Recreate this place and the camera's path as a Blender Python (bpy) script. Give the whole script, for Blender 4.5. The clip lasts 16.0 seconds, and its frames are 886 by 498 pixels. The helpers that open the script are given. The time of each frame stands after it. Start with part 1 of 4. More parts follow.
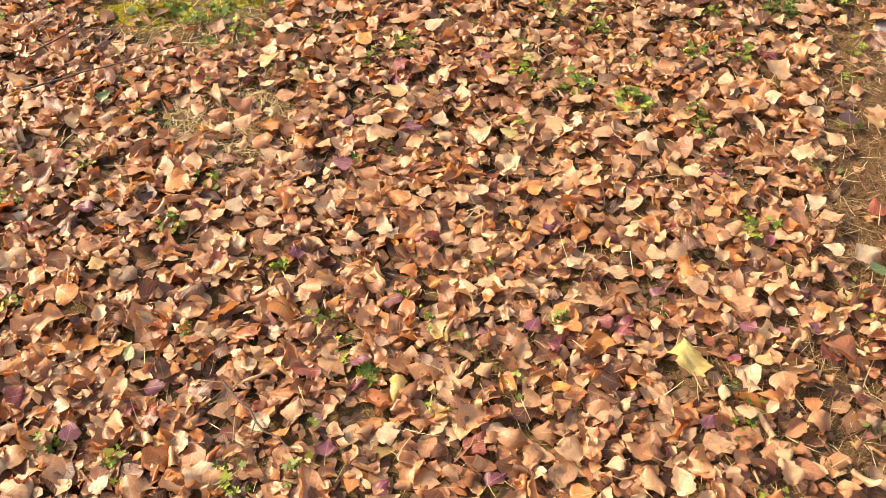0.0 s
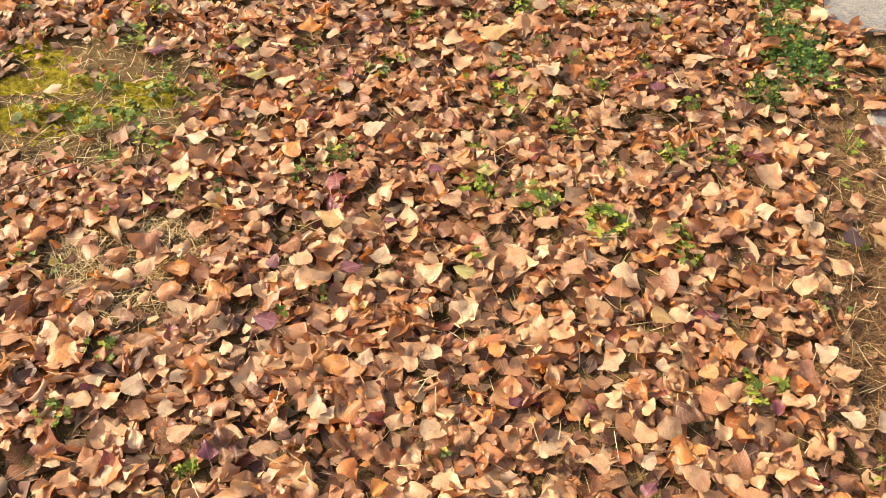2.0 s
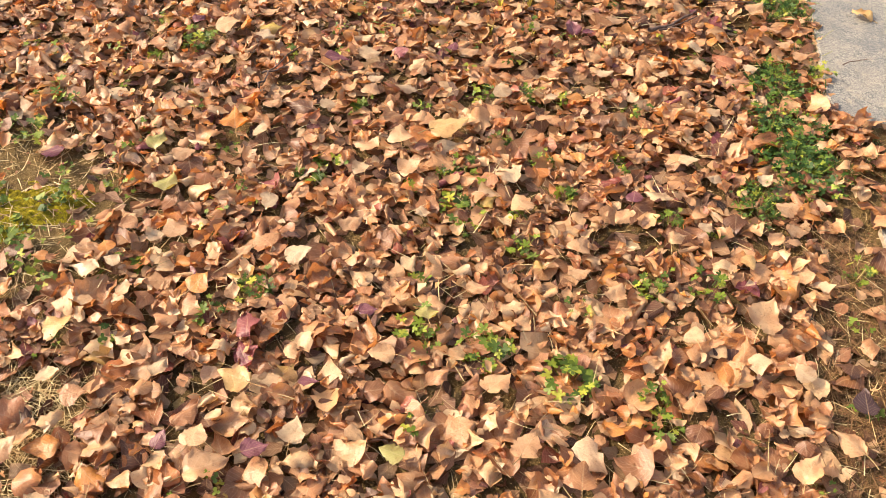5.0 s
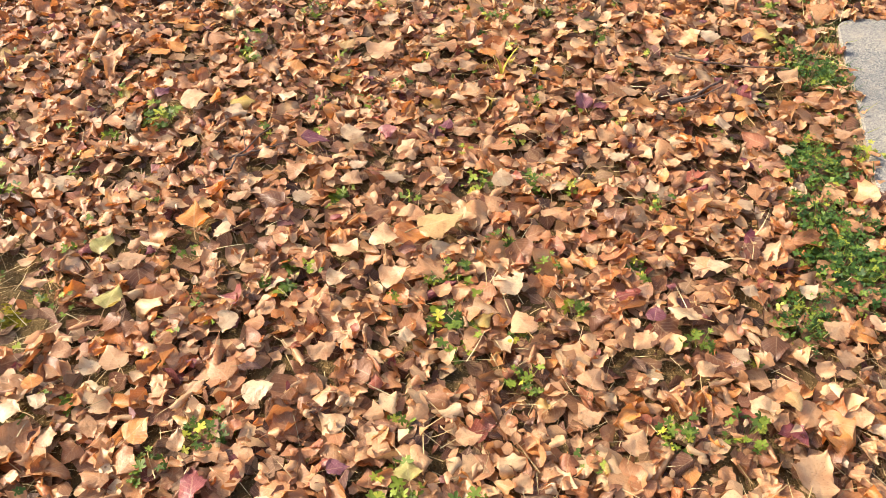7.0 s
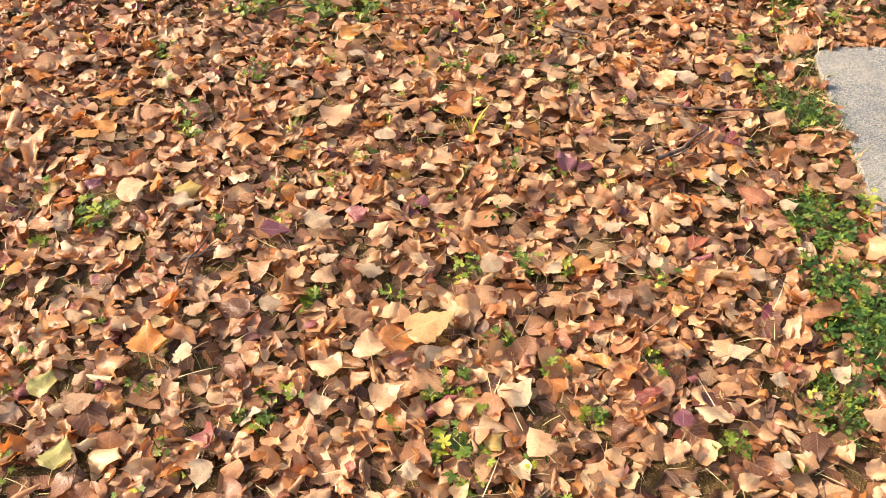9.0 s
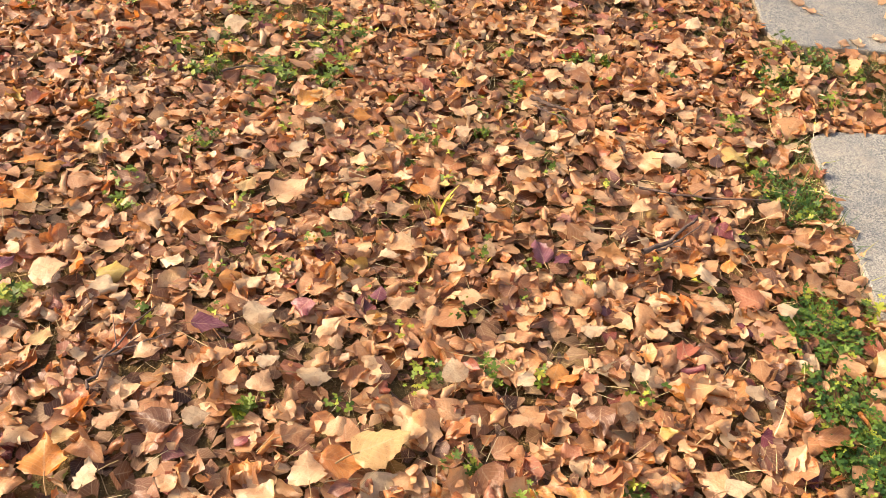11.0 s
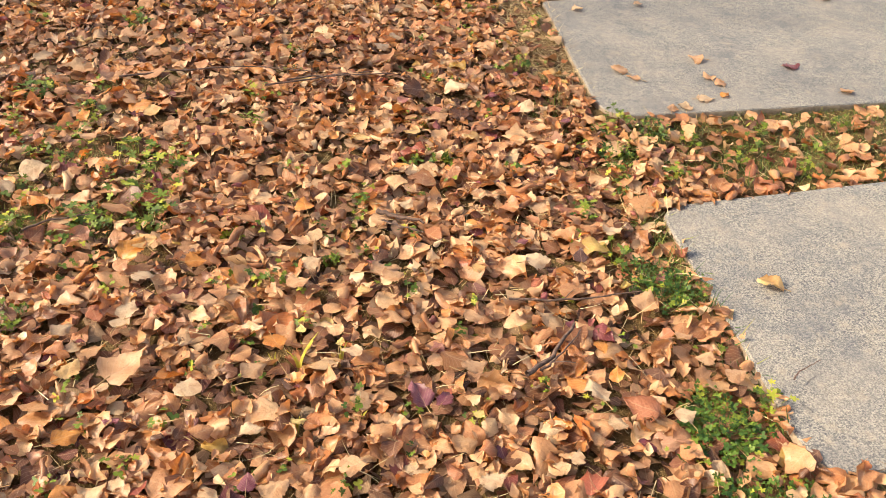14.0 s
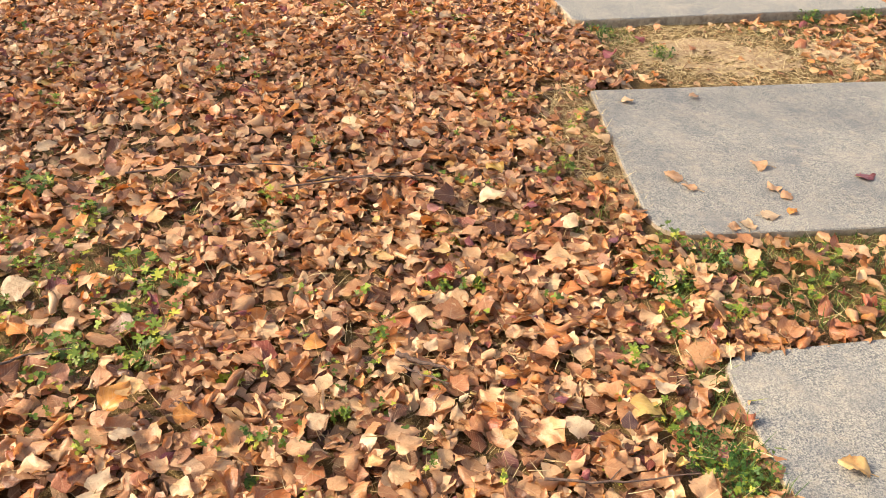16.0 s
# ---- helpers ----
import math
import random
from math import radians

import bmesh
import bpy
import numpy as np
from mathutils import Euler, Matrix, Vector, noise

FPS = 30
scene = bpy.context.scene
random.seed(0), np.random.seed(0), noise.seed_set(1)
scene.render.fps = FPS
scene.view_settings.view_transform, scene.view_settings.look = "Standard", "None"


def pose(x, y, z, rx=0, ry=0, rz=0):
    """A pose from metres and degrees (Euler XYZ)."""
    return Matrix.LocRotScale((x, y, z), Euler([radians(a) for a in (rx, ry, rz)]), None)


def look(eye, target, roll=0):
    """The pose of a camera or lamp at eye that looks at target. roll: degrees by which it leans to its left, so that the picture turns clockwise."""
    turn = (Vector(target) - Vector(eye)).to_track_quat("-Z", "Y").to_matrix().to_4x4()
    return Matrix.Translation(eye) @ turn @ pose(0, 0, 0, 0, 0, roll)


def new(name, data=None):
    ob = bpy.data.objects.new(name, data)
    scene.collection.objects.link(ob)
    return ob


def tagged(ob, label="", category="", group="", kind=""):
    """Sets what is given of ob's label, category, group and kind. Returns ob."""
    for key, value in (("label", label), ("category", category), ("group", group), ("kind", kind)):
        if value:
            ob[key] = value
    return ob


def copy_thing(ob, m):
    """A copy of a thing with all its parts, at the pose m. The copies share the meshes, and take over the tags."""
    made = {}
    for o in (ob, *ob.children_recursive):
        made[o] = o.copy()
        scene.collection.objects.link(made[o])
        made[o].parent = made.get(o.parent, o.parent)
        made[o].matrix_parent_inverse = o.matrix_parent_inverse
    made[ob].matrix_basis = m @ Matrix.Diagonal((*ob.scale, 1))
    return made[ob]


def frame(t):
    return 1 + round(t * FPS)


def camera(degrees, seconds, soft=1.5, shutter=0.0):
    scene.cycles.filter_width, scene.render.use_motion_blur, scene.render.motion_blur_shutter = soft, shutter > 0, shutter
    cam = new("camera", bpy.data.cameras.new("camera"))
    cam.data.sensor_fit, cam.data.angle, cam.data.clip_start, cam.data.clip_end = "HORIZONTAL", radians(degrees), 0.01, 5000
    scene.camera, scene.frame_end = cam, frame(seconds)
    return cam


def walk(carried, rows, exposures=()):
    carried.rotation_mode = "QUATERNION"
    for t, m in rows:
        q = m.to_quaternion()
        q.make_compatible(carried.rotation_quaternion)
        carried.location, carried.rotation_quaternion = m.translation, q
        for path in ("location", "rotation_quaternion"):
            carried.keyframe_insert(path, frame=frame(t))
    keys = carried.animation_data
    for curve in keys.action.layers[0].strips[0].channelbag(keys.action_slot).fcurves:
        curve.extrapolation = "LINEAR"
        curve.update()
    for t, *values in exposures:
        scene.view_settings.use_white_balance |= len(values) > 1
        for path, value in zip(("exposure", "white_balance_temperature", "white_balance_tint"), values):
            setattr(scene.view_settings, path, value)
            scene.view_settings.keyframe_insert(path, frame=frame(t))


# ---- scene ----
cam = camera(53.5, 16.0, soft=0.5)
PATH = [
    (0, (0.219, 0.074, 1.525), (-0.04, 1.413, 0.062), 0.8),
    (0.5, (0.241, 0.224, 1.506), (0.032, 1.578, 0.048), 1.2),
    (1, (0.237, 0.354, 1.478), (0.051, 1.706, 0.017), 1.9),
    (1.5, (0.207, 0.489, 1.498), (0.028, 1.856, 0.049), 2.2),
    (2, (0.153, 0.574, 1.497), (-0.014, 1.94, 0.046), 1.9),
    (2.5, (0.135, 0.598, 1.478), (0.026, 1.973, 0.03), 2.2),
    (3, (0.165, 0.654, 1.469), (0.079, 2.036, 0.025), 2.4),
    (3.5, (0.207, 0.756, 1.444), (0.114, 2.138, 0.002), 2.5),
    (4, (0.241, 0.819, 1.449), (0.137, 2.197, 0.003), 3.4),
    (4.5, (0.255, 0.911, 1.441), (0.116, 2.293, 0.002), 3.1),
    (5, (0.222, 1.055, 1.452), (0.058, 2.441, 0.02), 2.1),
    (5.2, (0.195, 1.106, 1.459), (0.032, 2.494, 0.028), 1.9),
    (7.3, (0.218, 1.488, 1.386), (0.021, 2.898, -0.018), 1.3),
    (7.5, (0.199, 1.526, 1.398), (0.015, 2.925, -0.019), 1.8),
    (8, (0.146, 1.636, 1.405), (-0.032, 3.048, 0.0), 1.8),
    (8.5, (0.079, 1.727, 1.4), (-0.054, 3.14, -0.009), 0.1),
    (9, (0.059, 1.733, 1.39), (0.024, 3.15, -0.021), 1.6),
    (9.2, (0.065, 1.742, 1.385), (0.066, 3.162, -0.024), 2.3),
    (11.3, (0.071, 2.032, 1.296), (0.093, 3.534, -0.025), 5.1),
    (11.5, (0.057, 2.072, 1.308), (0.077, 3.573, -0.014), 5.1),
    (12, (0.028, 2.128, 1.328), (0.068, 3.636, 0.014), 2.8),
    (12.5, (0.015, 2.148, 1.319), (0.186, 3.651, 0.01), 3.1),
    (13, (0.032, 2.156, 1.327), (0.331, 3.647, 0.028), 4.4),
    (13.5, (0.037, 2.184, 1.324), (0.406, 3.688, 0.059), 4.9),
    (14, (0.048, 2.235, 1.317), (0.422, 3.785, 0.11), 4.3),
    (14.5, (0.093, 2.314, 1.315), (0.463, 3.897, 0.151), 4.2),
    (15, (0.138, 2.417, 1.323), (0.469, 4.016, 0.167), 3.9),
    (15.5, (0.144, 2.492, 1.328), (0.458, 4.093, 0.17), 4.5),
    (16, (0.12, 2.603, 1.357), (0.423, 4.212, 0.209), 4.7),
]
walk(cam, [(t, look(eye, target, roll)) for t, eye, target, roll in PATH], exposures=((0.0, 1.56, 7400, 13), (2.0, 1.45, 7450, 13), (5.0, 1.49, 7400, 13), (7.5, 1.60, 6900, 11), (9.0, 1.58, 7100, 12), (12.0, 1.51, 7500, 14), (14.0, 1.47, 7350, 12), (16.0, 1.53, 7200, 11)))

# ---- light: low hazy autumn sun from the far left, open sky ----
SUN_ELEVATION, SUN_AZIMUTH = 36, 277        # degrees; azimuth clockwise from +y
world = bpy.data.worlds.new("sky")
scene.world = world
world.use_nodes = True
wn = world.node_tree
sky = wn.nodes.new("ShaderNodeTexSky")
sky.sky_type, sky.sun_disc = "NISHITA", False
sky.sun_elevation, sky.sun_rotation = radians(SUN_ELEVATION), radians(SUN_AZIMUTH)
sky.dust_density = 5.0
wn.links.new(sky.outputs[0], wn.nodes["Background"].inputs[0])
wn.nodes["Background"].inputs[1].default_value = 0.138
sun = new("sun", bpy.data.lights.new("sun", "SUN"))
sun.data.energy, sun.data.angle, sun.data.color = 1.9, radians(0.8), (1.0, 0.92, 0.81)
se, sa = radians(SUN_ELEVATION), radians(SUN_AZIMUTH)
toward = Vector((math.sin(sa) * math.cos(se), math.cos(sa) * math.cos(se), math.sin(se)))
sun.matrix_world = look(toward * 40, (0, 0, 0))


# ---- materials ----
class Nodes:
    """A material's node tree, with short calls to add to it."""

    def __init__(self, name):
        self.mat = bpy.data.materials.new(name)
        self.mat.use_nodes = True
        self.tree = self.mat.node_tree
        self.bsdf = self.tree.nodes["Principled BSDF"]
        self.out = self.tree.nodes["Material Output"]

    def add(self, kind, **values):
        n = self.tree.nodes.new("ShaderNode" + kind)
        for k, v in values.items():
            if k in n.inputs:
                n.inputs[k].default_value = v
            elif k == "operation":
                n.operation = v
            elif k == "data_type":
                n.data_type = v
            elif k == "blend_type":
                n.blend_type = v
        return n

    def link(self, a, b):
        self.tree.links.new(a, b)

    def math(self, op, a, b=0.0, clamp=False):
        n = self.add("Math", operation=op)
        n.use_clamp = clamp
        for i, v in enumerate((a, b)):
            if isinstance(v, (int, float)):
                n.inputs[i].default_value = v
            else:
                self.link(v, n.inputs[i])
        return n.outputs[0]

    def noise(self, scale, detail=3.0, where=None, rough=0.55):
        n = self.add("TexNoise", Scale=scale, Detail=detail, Roughness=rough)
        if where is not None:
            self.link(where, n.inputs["Vector"])
        return n.outputs["Fac"]

    def ramp(self, fac, stops, constant=False):
        n = self.add("ValToRGB")
        r = n.color_ramp
        r.interpolation = "CONSTANT" if constant else "LINEAR"
        while len(r.elements) < len(stops):
            r.elements.new(0.5)
        for e, (p, c) in zip(r.elements, stops):
            e.position, e.color = p, (*c, 1)
        self.link(fac, n.inputs[0])
        return n.outputs[0]

    def mix(self, fac, a, b, blend="MIX"):
        n = self.add("Mix", data_type="RGBA", blend_type=blend)
        for i, v in ((0, fac), (6, a), (7, b)):
            if isinstance(v, (int, float)):
                n.inputs[i].default_value = v
            elif isinstance(v, tuple):
                n.inputs[i].default_value = (*v, 1)
            else:
                self.link(v, n.inputs[i])
        return n.outputs[2]

    def bump(self, height, strength, distance=0.002):
        n = self.add("Bump", Strength=strength, Distance=distance)
        self.link(height, n.inputs["Height"])
        self.link(n.outputs[0], self.bsdf.inputs["Normal"])
        return n.outputs[0]


def leaf_material(name, stops, single=False, translucent=0.36, rough=0.42):
    """Dry leaf blade: colour by leaf, blotches, specks, a pale midrib and side veins."""
    m = Nodes(name)
    pos = m.add("TexCoord").outputs["Object"]
    if single:      # these blades are modelled one unit long
        fit_to = m.add("Mapping", Scale=(0.06, 0.06, 0.06))
        m.link(pos, fit_to.inputs["Vector"])
        pos = fit_to.outputs[0]
        pick = m.add("ObjectInfo").outputs["Random"]
    else:
        pick = m.add("NewGeometry").outputs["Random Per Island"]
    base = m.ramp(pick, stops)
    blotch = m.noise(45, 3, pos)
    base = m.mix(m.math("MULTIPLY", m.math("SUBTRACT", blotch, 0.46), 1.6, True), base, (0.74, 0.62, 0.54), "MULTIPLY")
    speck = m.noise(420, 2, pos)
    base = m.mix(m.math("MULTIPLY", m.math("GREATER_THAN", speck, 0.66), 0.4), base, (0.16, 0.08, 0.04))
    mid = m.noise(150, 4, pos, 0.65)
    base = m.mix(m.math("MULTIPLY", m.math("SUBTRACT", mid, 0.51), 2.2, True), base, (0.66, 0.55, 0.47), "MULTIPLY")
    base = m.mix(m.math("MULTIPLY", m.math("SUBTRACT", 0.47, mid), 1.8, True), base, (1.16, 1.16, 1.14), "MULTIPLY")
    sep = m.add("SeparateXYZ")
    m.link(m.add("UVMap").outputs[0], sep.inputs[0])
    side = m.math("ABSOLUTE", m.math("SUBTRACT", sep.outputs[1], 0.5))
    rib = m.math("LESS_THAN", side, 0.022)
    rim = m.math("MULTIPLY", m.math("SUBTRACT", side, 0.40), 5.0, True)
    base = m.mix(m.math("MULTIPLY", rim, 0.5), base, (0.55, 0.40, 0.30), "MULTIPLY")
    veins = m.math("SINE", m.math("MULTIPLY", m.math("SUBTRACT", sep.outputs[0], m.math("MULTIPLY", side, 0.7)), 52.0))
    vein = m.math("GREATER_THAN", veins, 0.9)
    base = m.mix(m.math("MULTIPLY", rib, 0.24), base, (0.62, 0.45, 0.26))
    base = m.mix(m.math("MULTIPLY", vein, 0.16), base, (0.66, 0.48, 0.30))
    broad = m.noise(22, 2, pos)
    base = m.mix(m.math("MULTIPLY", m.math("SUBTRACT", broad, 0.5), 3.0, True), base, (0.70, 0.52, 0.40), "MULTIPLY")
    m.link(base, m.bsdf.inputs["Base Color"])
    m.bsdf.inputs["Roughness"].default_value = rough
    m.bsdf.inputs["Specular IOR Level"].default_value = 0.6
    height = m.math("ADD", m.math("MULTIPLY", veins, 0.015), m.noise(160, 3, pos))
    normal = m.bump(height, 0.6, 0.0025)
    tr = m.add("BsdfTranslucent")
    m.link(m.mix(1.0, base, (1.0, 0.74, 0.45), "MULTIPLY"), tr.inputs["Color"])
    m.link(normal, tr.inputs["Normal"])
    mix = m.add("MixShader", Fac=translucent)
    m.link(m.bsdf.outputs[0], mix.inputs[1])
    m.link(tr.outputs[0], mix.inputs[2])
    m.link(mix.outputs[0], m.out.inputs["Surface"])
    return m.mat


litter_mat = leaf_material("dry_leaf_mix", (
    (0.000, (0.101, 0.042, 0.019)), (0.070, (0.233, 0.097, 0.042)), (0.150, (0.410, 0.189, 0.080)), (0.270, (0.535, 0.290, 0.132)),
    (0.400, (0.588, 0.342, 0.167)), (0.480, (0.431, 0.184, 0.072)), (0.560, (0.588, 0.363, 0.182)), (0.660, (0.630, 0.443, 0.244)),
    (0.740, (0.473, 0.164, 0.044)), (0.800, (0.598, 0.264, 0.066)), (0.840, (0.367, 0.137, 0.073)), (0.885, (0.649, 0.500, 0.305)),
    (0.930, (0.620, 0.374, 0.179)), (0.965, (0.357, 0.100, 0.041)), (0.986, (0.203, 0.044, 0.073)), (1.000, (0.591, 0.431, 0.110))))
# Same hues darkened: weathering, plus shade among half-buried leaves put into the colour.
weathered_shaded_mat = leaf_material("weathered_shaded_leaf_mix", (
    (0.000, (0.073, 0.028, 0.013)), (0.070, (0.167, 0.065, 0.027)), (0.150, (0.293, 0.128, 0.052)), (0.270, (0.382, 0.195, 0.084)),
    (0.400, (0.419, 0.231, 0.108)), (0.480, (0.307, 0.125, 0.047)), (0.560, (0.419, 0.245, 0.119)), (0.660, (0.495, 0.328, 0.175)),
    (0.740, (0.338, 0.109, 0.028)), (0.800, (0.427, 0.178, 0.042)), (0.840, (0.253, 0.089, 0.046)), (0.885, (0.554, 0.413, 0.237)),
    (0.930, (0.442, 0.253, 0.115)), (0.965, (0.246, 0.065, 0.026)), (0.986, (0.144, 0.030, 0.047)), (1.000, (0.464, 0.320, 0.078))), translucent=0.25, rough=0.55)
# Darker again: rot, plus the shade of the litter's gaps painted in.
decayed_shaded_mat = leaf_material("decayed_shaded_leaf_mix", (
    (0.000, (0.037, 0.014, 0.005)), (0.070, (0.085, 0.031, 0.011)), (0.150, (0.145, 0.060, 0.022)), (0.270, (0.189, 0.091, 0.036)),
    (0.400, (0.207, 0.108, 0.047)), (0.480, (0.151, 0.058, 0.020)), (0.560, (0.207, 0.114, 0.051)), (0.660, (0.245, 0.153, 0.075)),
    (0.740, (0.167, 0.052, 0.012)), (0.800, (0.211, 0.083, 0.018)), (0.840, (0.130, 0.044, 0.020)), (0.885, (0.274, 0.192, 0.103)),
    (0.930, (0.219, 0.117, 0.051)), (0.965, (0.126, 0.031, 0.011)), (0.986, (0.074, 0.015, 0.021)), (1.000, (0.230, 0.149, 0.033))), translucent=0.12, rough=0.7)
LEAF_MATS = {
    "pale": leaf_material("pale_cream_leaf", ((0, (0.50, 0.36, 0.21)), (1, (0.60, 0.455, 0.285))), True),
    "tan": leaf_material("tan_leaf", ((0, (0.51, 0.30, 0.155)), (1, (0.60, 0.38, 0.20))), True),
    "honey": leaf_material("honey_leaf", ((0, (0.50, 0.32, 0.12)), (1, (0.56, 0.38, 0.16))), True),
    "orange": leaf_material("orange_leaf", ((0, (0.58, 0.22, 0.04)), (1, (0.60, 0.28, 0.06))), True),
    "rust": leaf_material("rust_leaf", ((0, (0.38, 0.18, 0.075)), (1, (0.46, 0.24, 0.11))), True),
    "umber": leaf_material("umber_leaf", ((0, (0.075, 0.040, 0.038)), (1, (0.13, 0.06, 0.04))), True),
    "purple": leaf_material("plum_leaf", ((0, (0.15, 0.035, 0.055)), (1, (0.23, 0.08, 0.10))), True),
    "crimson": leaf_material("crimson_leaf", ((0, (0.19, 0.045, 0.055)), (1, (0.22, 0.065, 0.08))), True),
    "yellow": leaf_material("yellow_leaf", ((0, (0.68, 0.55, 0.17)), (1, (0.72, 0.58, 0.22))), True),
    "olive": leaf_material("olive_leaf", ((0, (0.36, 0.34, 0.10)), (1, (0.44, 0.38, 0.13))), True),
    "green": leaf_material("green_leaf", ((0, (0.13, 0.20, 0.07)), (1, (0.18, 0.25, 0.09))), True),
}
WORDS = {"pale": "pale cream", "tan": "light tan", "honey": "honey yellow", "orange": "bright orange", "rust": "rusty brown", "umber": "nearly black shrivelled",
         "purple": "dark plum purple", "crimson": "deep crimson", "yellow": "large clear yellow", "olive": "olive green fading", "green": "dull green"}


def soil_material():
    m = Nodes("leafy_soil")
    pos = m.add("TexCoord").outputs["Object"]
    big, mid, fine = m.noise(3, 4, pos), m.noise(28, 5, pos), m.noise(220, 4, pos)
    c = m.ramp(mid, ((0.3, (0.040, 0.025, 0.010)), (0.5, (0.105, 0.066, 0.024)), (0.7, (0.18, 0.122, 0.050))))
    c = m.mix(m.math("MULTIPLY", big, 0.45), c, (0.16, 0.11, 0.045))
    c = m.mix(m.math("GREATER_THAN", fine, 0.62), c, (0.30, 0.205, 0.095))
    m.link(c, m.bsdf.inputs["Base Color"])
    m.bsdf.inputs["Roughness"].default_value = 0.95
    m.bsdf.inputs["Specular IOR Level"].default_value = 0.15
    m.bump(m.math("ADD", fine, mid), 0.9, 0.01)
    return m.mat


def sand_material():
    m = Nodes("pale_sandy_soil")
    pos = m.add("TexCoord").outputs["Object"]
    mid, fine = m.noise(40, 5, pos), m.noise(260, 4, pos)
    c = m.ramp(mid, ((0.3, (0.24, 0.165, 0.095)), (0.55, (0.36, 0.26, 0.155)), (0.75, (0.46, 0.35, 0.22))))
    c = m.mix(m.math("MULTIPLY", m.math("GREATER_THAN", fine, 0.6), 0.6), c, (0.20, 0.13, 0.075))
    m.link(c, m.bsdf.inputs["Base Color"])
    m.bsdf.inputs["Roughness"].default_value = 0.95
    m.bsdf.inputs["Specular IOR Level"].default_value = 0.15
    m.bump(m.math("ADD", fine, mid), 0.8, 0.006)
    return m.mat


def granite_material():
    m = Nodes("flamed_grey_granite")
    pos = m.add("TexCoord").outputs["Object"]
    g1 = m.noise(290, 2, pos, 0.6)
    g2 = m.noise(210, 2, m.add("Mapping").outputs[0], 0.6)
    mapping = [n for n in m.tree.nodes if n.bl_idname == "ShaderNodeMapping"][0]
    mapping.inputs["Location"].default_value = (3.7, 1.9, 0.4)
    m.link(pos, mapping.inputs["Vector"])
    stain = m.noise(6, 5, pos, 0.6)
    c = m.ramp(g1, ((0.33, (0.070, 0.072, 0.073)), (0.42, (0.138, 0.136, 0.126)), (0.50, (0.215, 0.206, 0.178)), (0.64, (0.345, 0.322, 0.262))))
    c = m.mix(m.math("MULTIPLY", m.math("GREATER_THAN", g2, 0.585), 0.75), c, (0.055, 0.06, 0.07))
    c = m.mix(m.math("MULTIPLY", m.math("SUBTRACT", stain, 0.47), 2.7, True), c, (0.105, 0.110, 0.117))
    # broad patches of the stone tinted cream at random
    worn = m.noise(3.2, 4, pos, 0.6)
    c = m.mix(m.math("MULTIPLY", m.math("SUBTRACT", worn, 0.48), 1.7, True), c, (0.34, 0.30, 0.235))
    mottle = m.noise(34, 4, pos, 0.65)
    c = m.mix(m.math("MULTIPLY", m.math("SUBTRACT", mottle, 0.53), 2.0, True), c, (0.10, 0.108, 0.12))
    c = m.mix(m.math("MULTIPLY", m.math("SUBTRACT", 0.46, mottle), 3.0, True), c, (0.33, 0.285, 0.21))
    dirt = m.math("MULTIPLY", m.math("SUBTRACT", m.noise(14, 6, pos, 0.7), 0.55), 3.0, True)
    c = m.mix(m.math("MULTIPLY", dirt, 0.45), c, (0.27, 0.22, 0.15))
    up = m.add("SeparateXYZ")       # steep faces of the slabs get a mottled brown, by their normal
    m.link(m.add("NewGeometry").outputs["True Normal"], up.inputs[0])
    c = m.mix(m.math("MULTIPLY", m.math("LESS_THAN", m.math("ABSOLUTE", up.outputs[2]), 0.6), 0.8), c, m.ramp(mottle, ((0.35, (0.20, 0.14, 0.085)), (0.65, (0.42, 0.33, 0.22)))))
    m.link(c, m.bsdf.inputs["Base Color"])
    m.bsdf.inputs["Roughness"].default_value = 0.8
    m.bsdf.inputs["Specular IOR Level"].default_value = 0.3
    m.bump(m.math("ADD", g1, m.math("MULTIPLY", g2, 0.6)), 0.55, 0.003)
    return m.mat


def plant_material(name, stops, translucent=0.25, rough=0.5, single=False):
    m = Nodes(name)
    c = m.ramp(m.add("ObjectInfo").outputs["Random"] if single else m.add("NewGeometry").outputs["Random Per Island"], stops)
    pos = m.add("TexCoord").outputs["Object"]
    c = m.mix(m.math("MULTIPLY", m.noise(90, 3, pos), 0.7), c, (0.5, 0.55, 0.35), "MULTIPLY")
    m.link(c, m.bsdf.inputs["Base Color"])
    m.bsdf.inputs["Roughness"].default_value = rough
    m.bsdf.inputs["Specular IOR Level"].default_value = 0.3
    m.bump(m.noise(300, 2, pos), 0.3, 0.002)
    tr = m.add("BsdfTranslucent")
    m.link(c, tr.inputs["Color"])
    mix = m.add("MixShader", Fac=translucent)
    m.link(m.bsdf.outputs[0], mix.inputs[1])
    m.link(tr.outputs[0], mix.inputs[2])
    m.link(mix.outputs[0], m.out.inputs["Surface"])
    return m.mat


def bark_material():
    m = Nodes("twig_bark")
    pos = m.add("TexCoord").outputs["Object"]
    c = m.ramp(m.noise(120, 4, pos), ((0.3, (0.045, 0.026, 0.019)), (0.55, (0.11, 0.065, 0.045)), (0.75, (0.20, 0.135, 0.10))))
    m.link(c, m.bsdf.inputs["Base Color"])
    m.bsdf.inputs["Roughness"].default_value = 0.85
    m.bump(m.noise(300, 3, pos), 0.6, 0.003)
    return m.mat


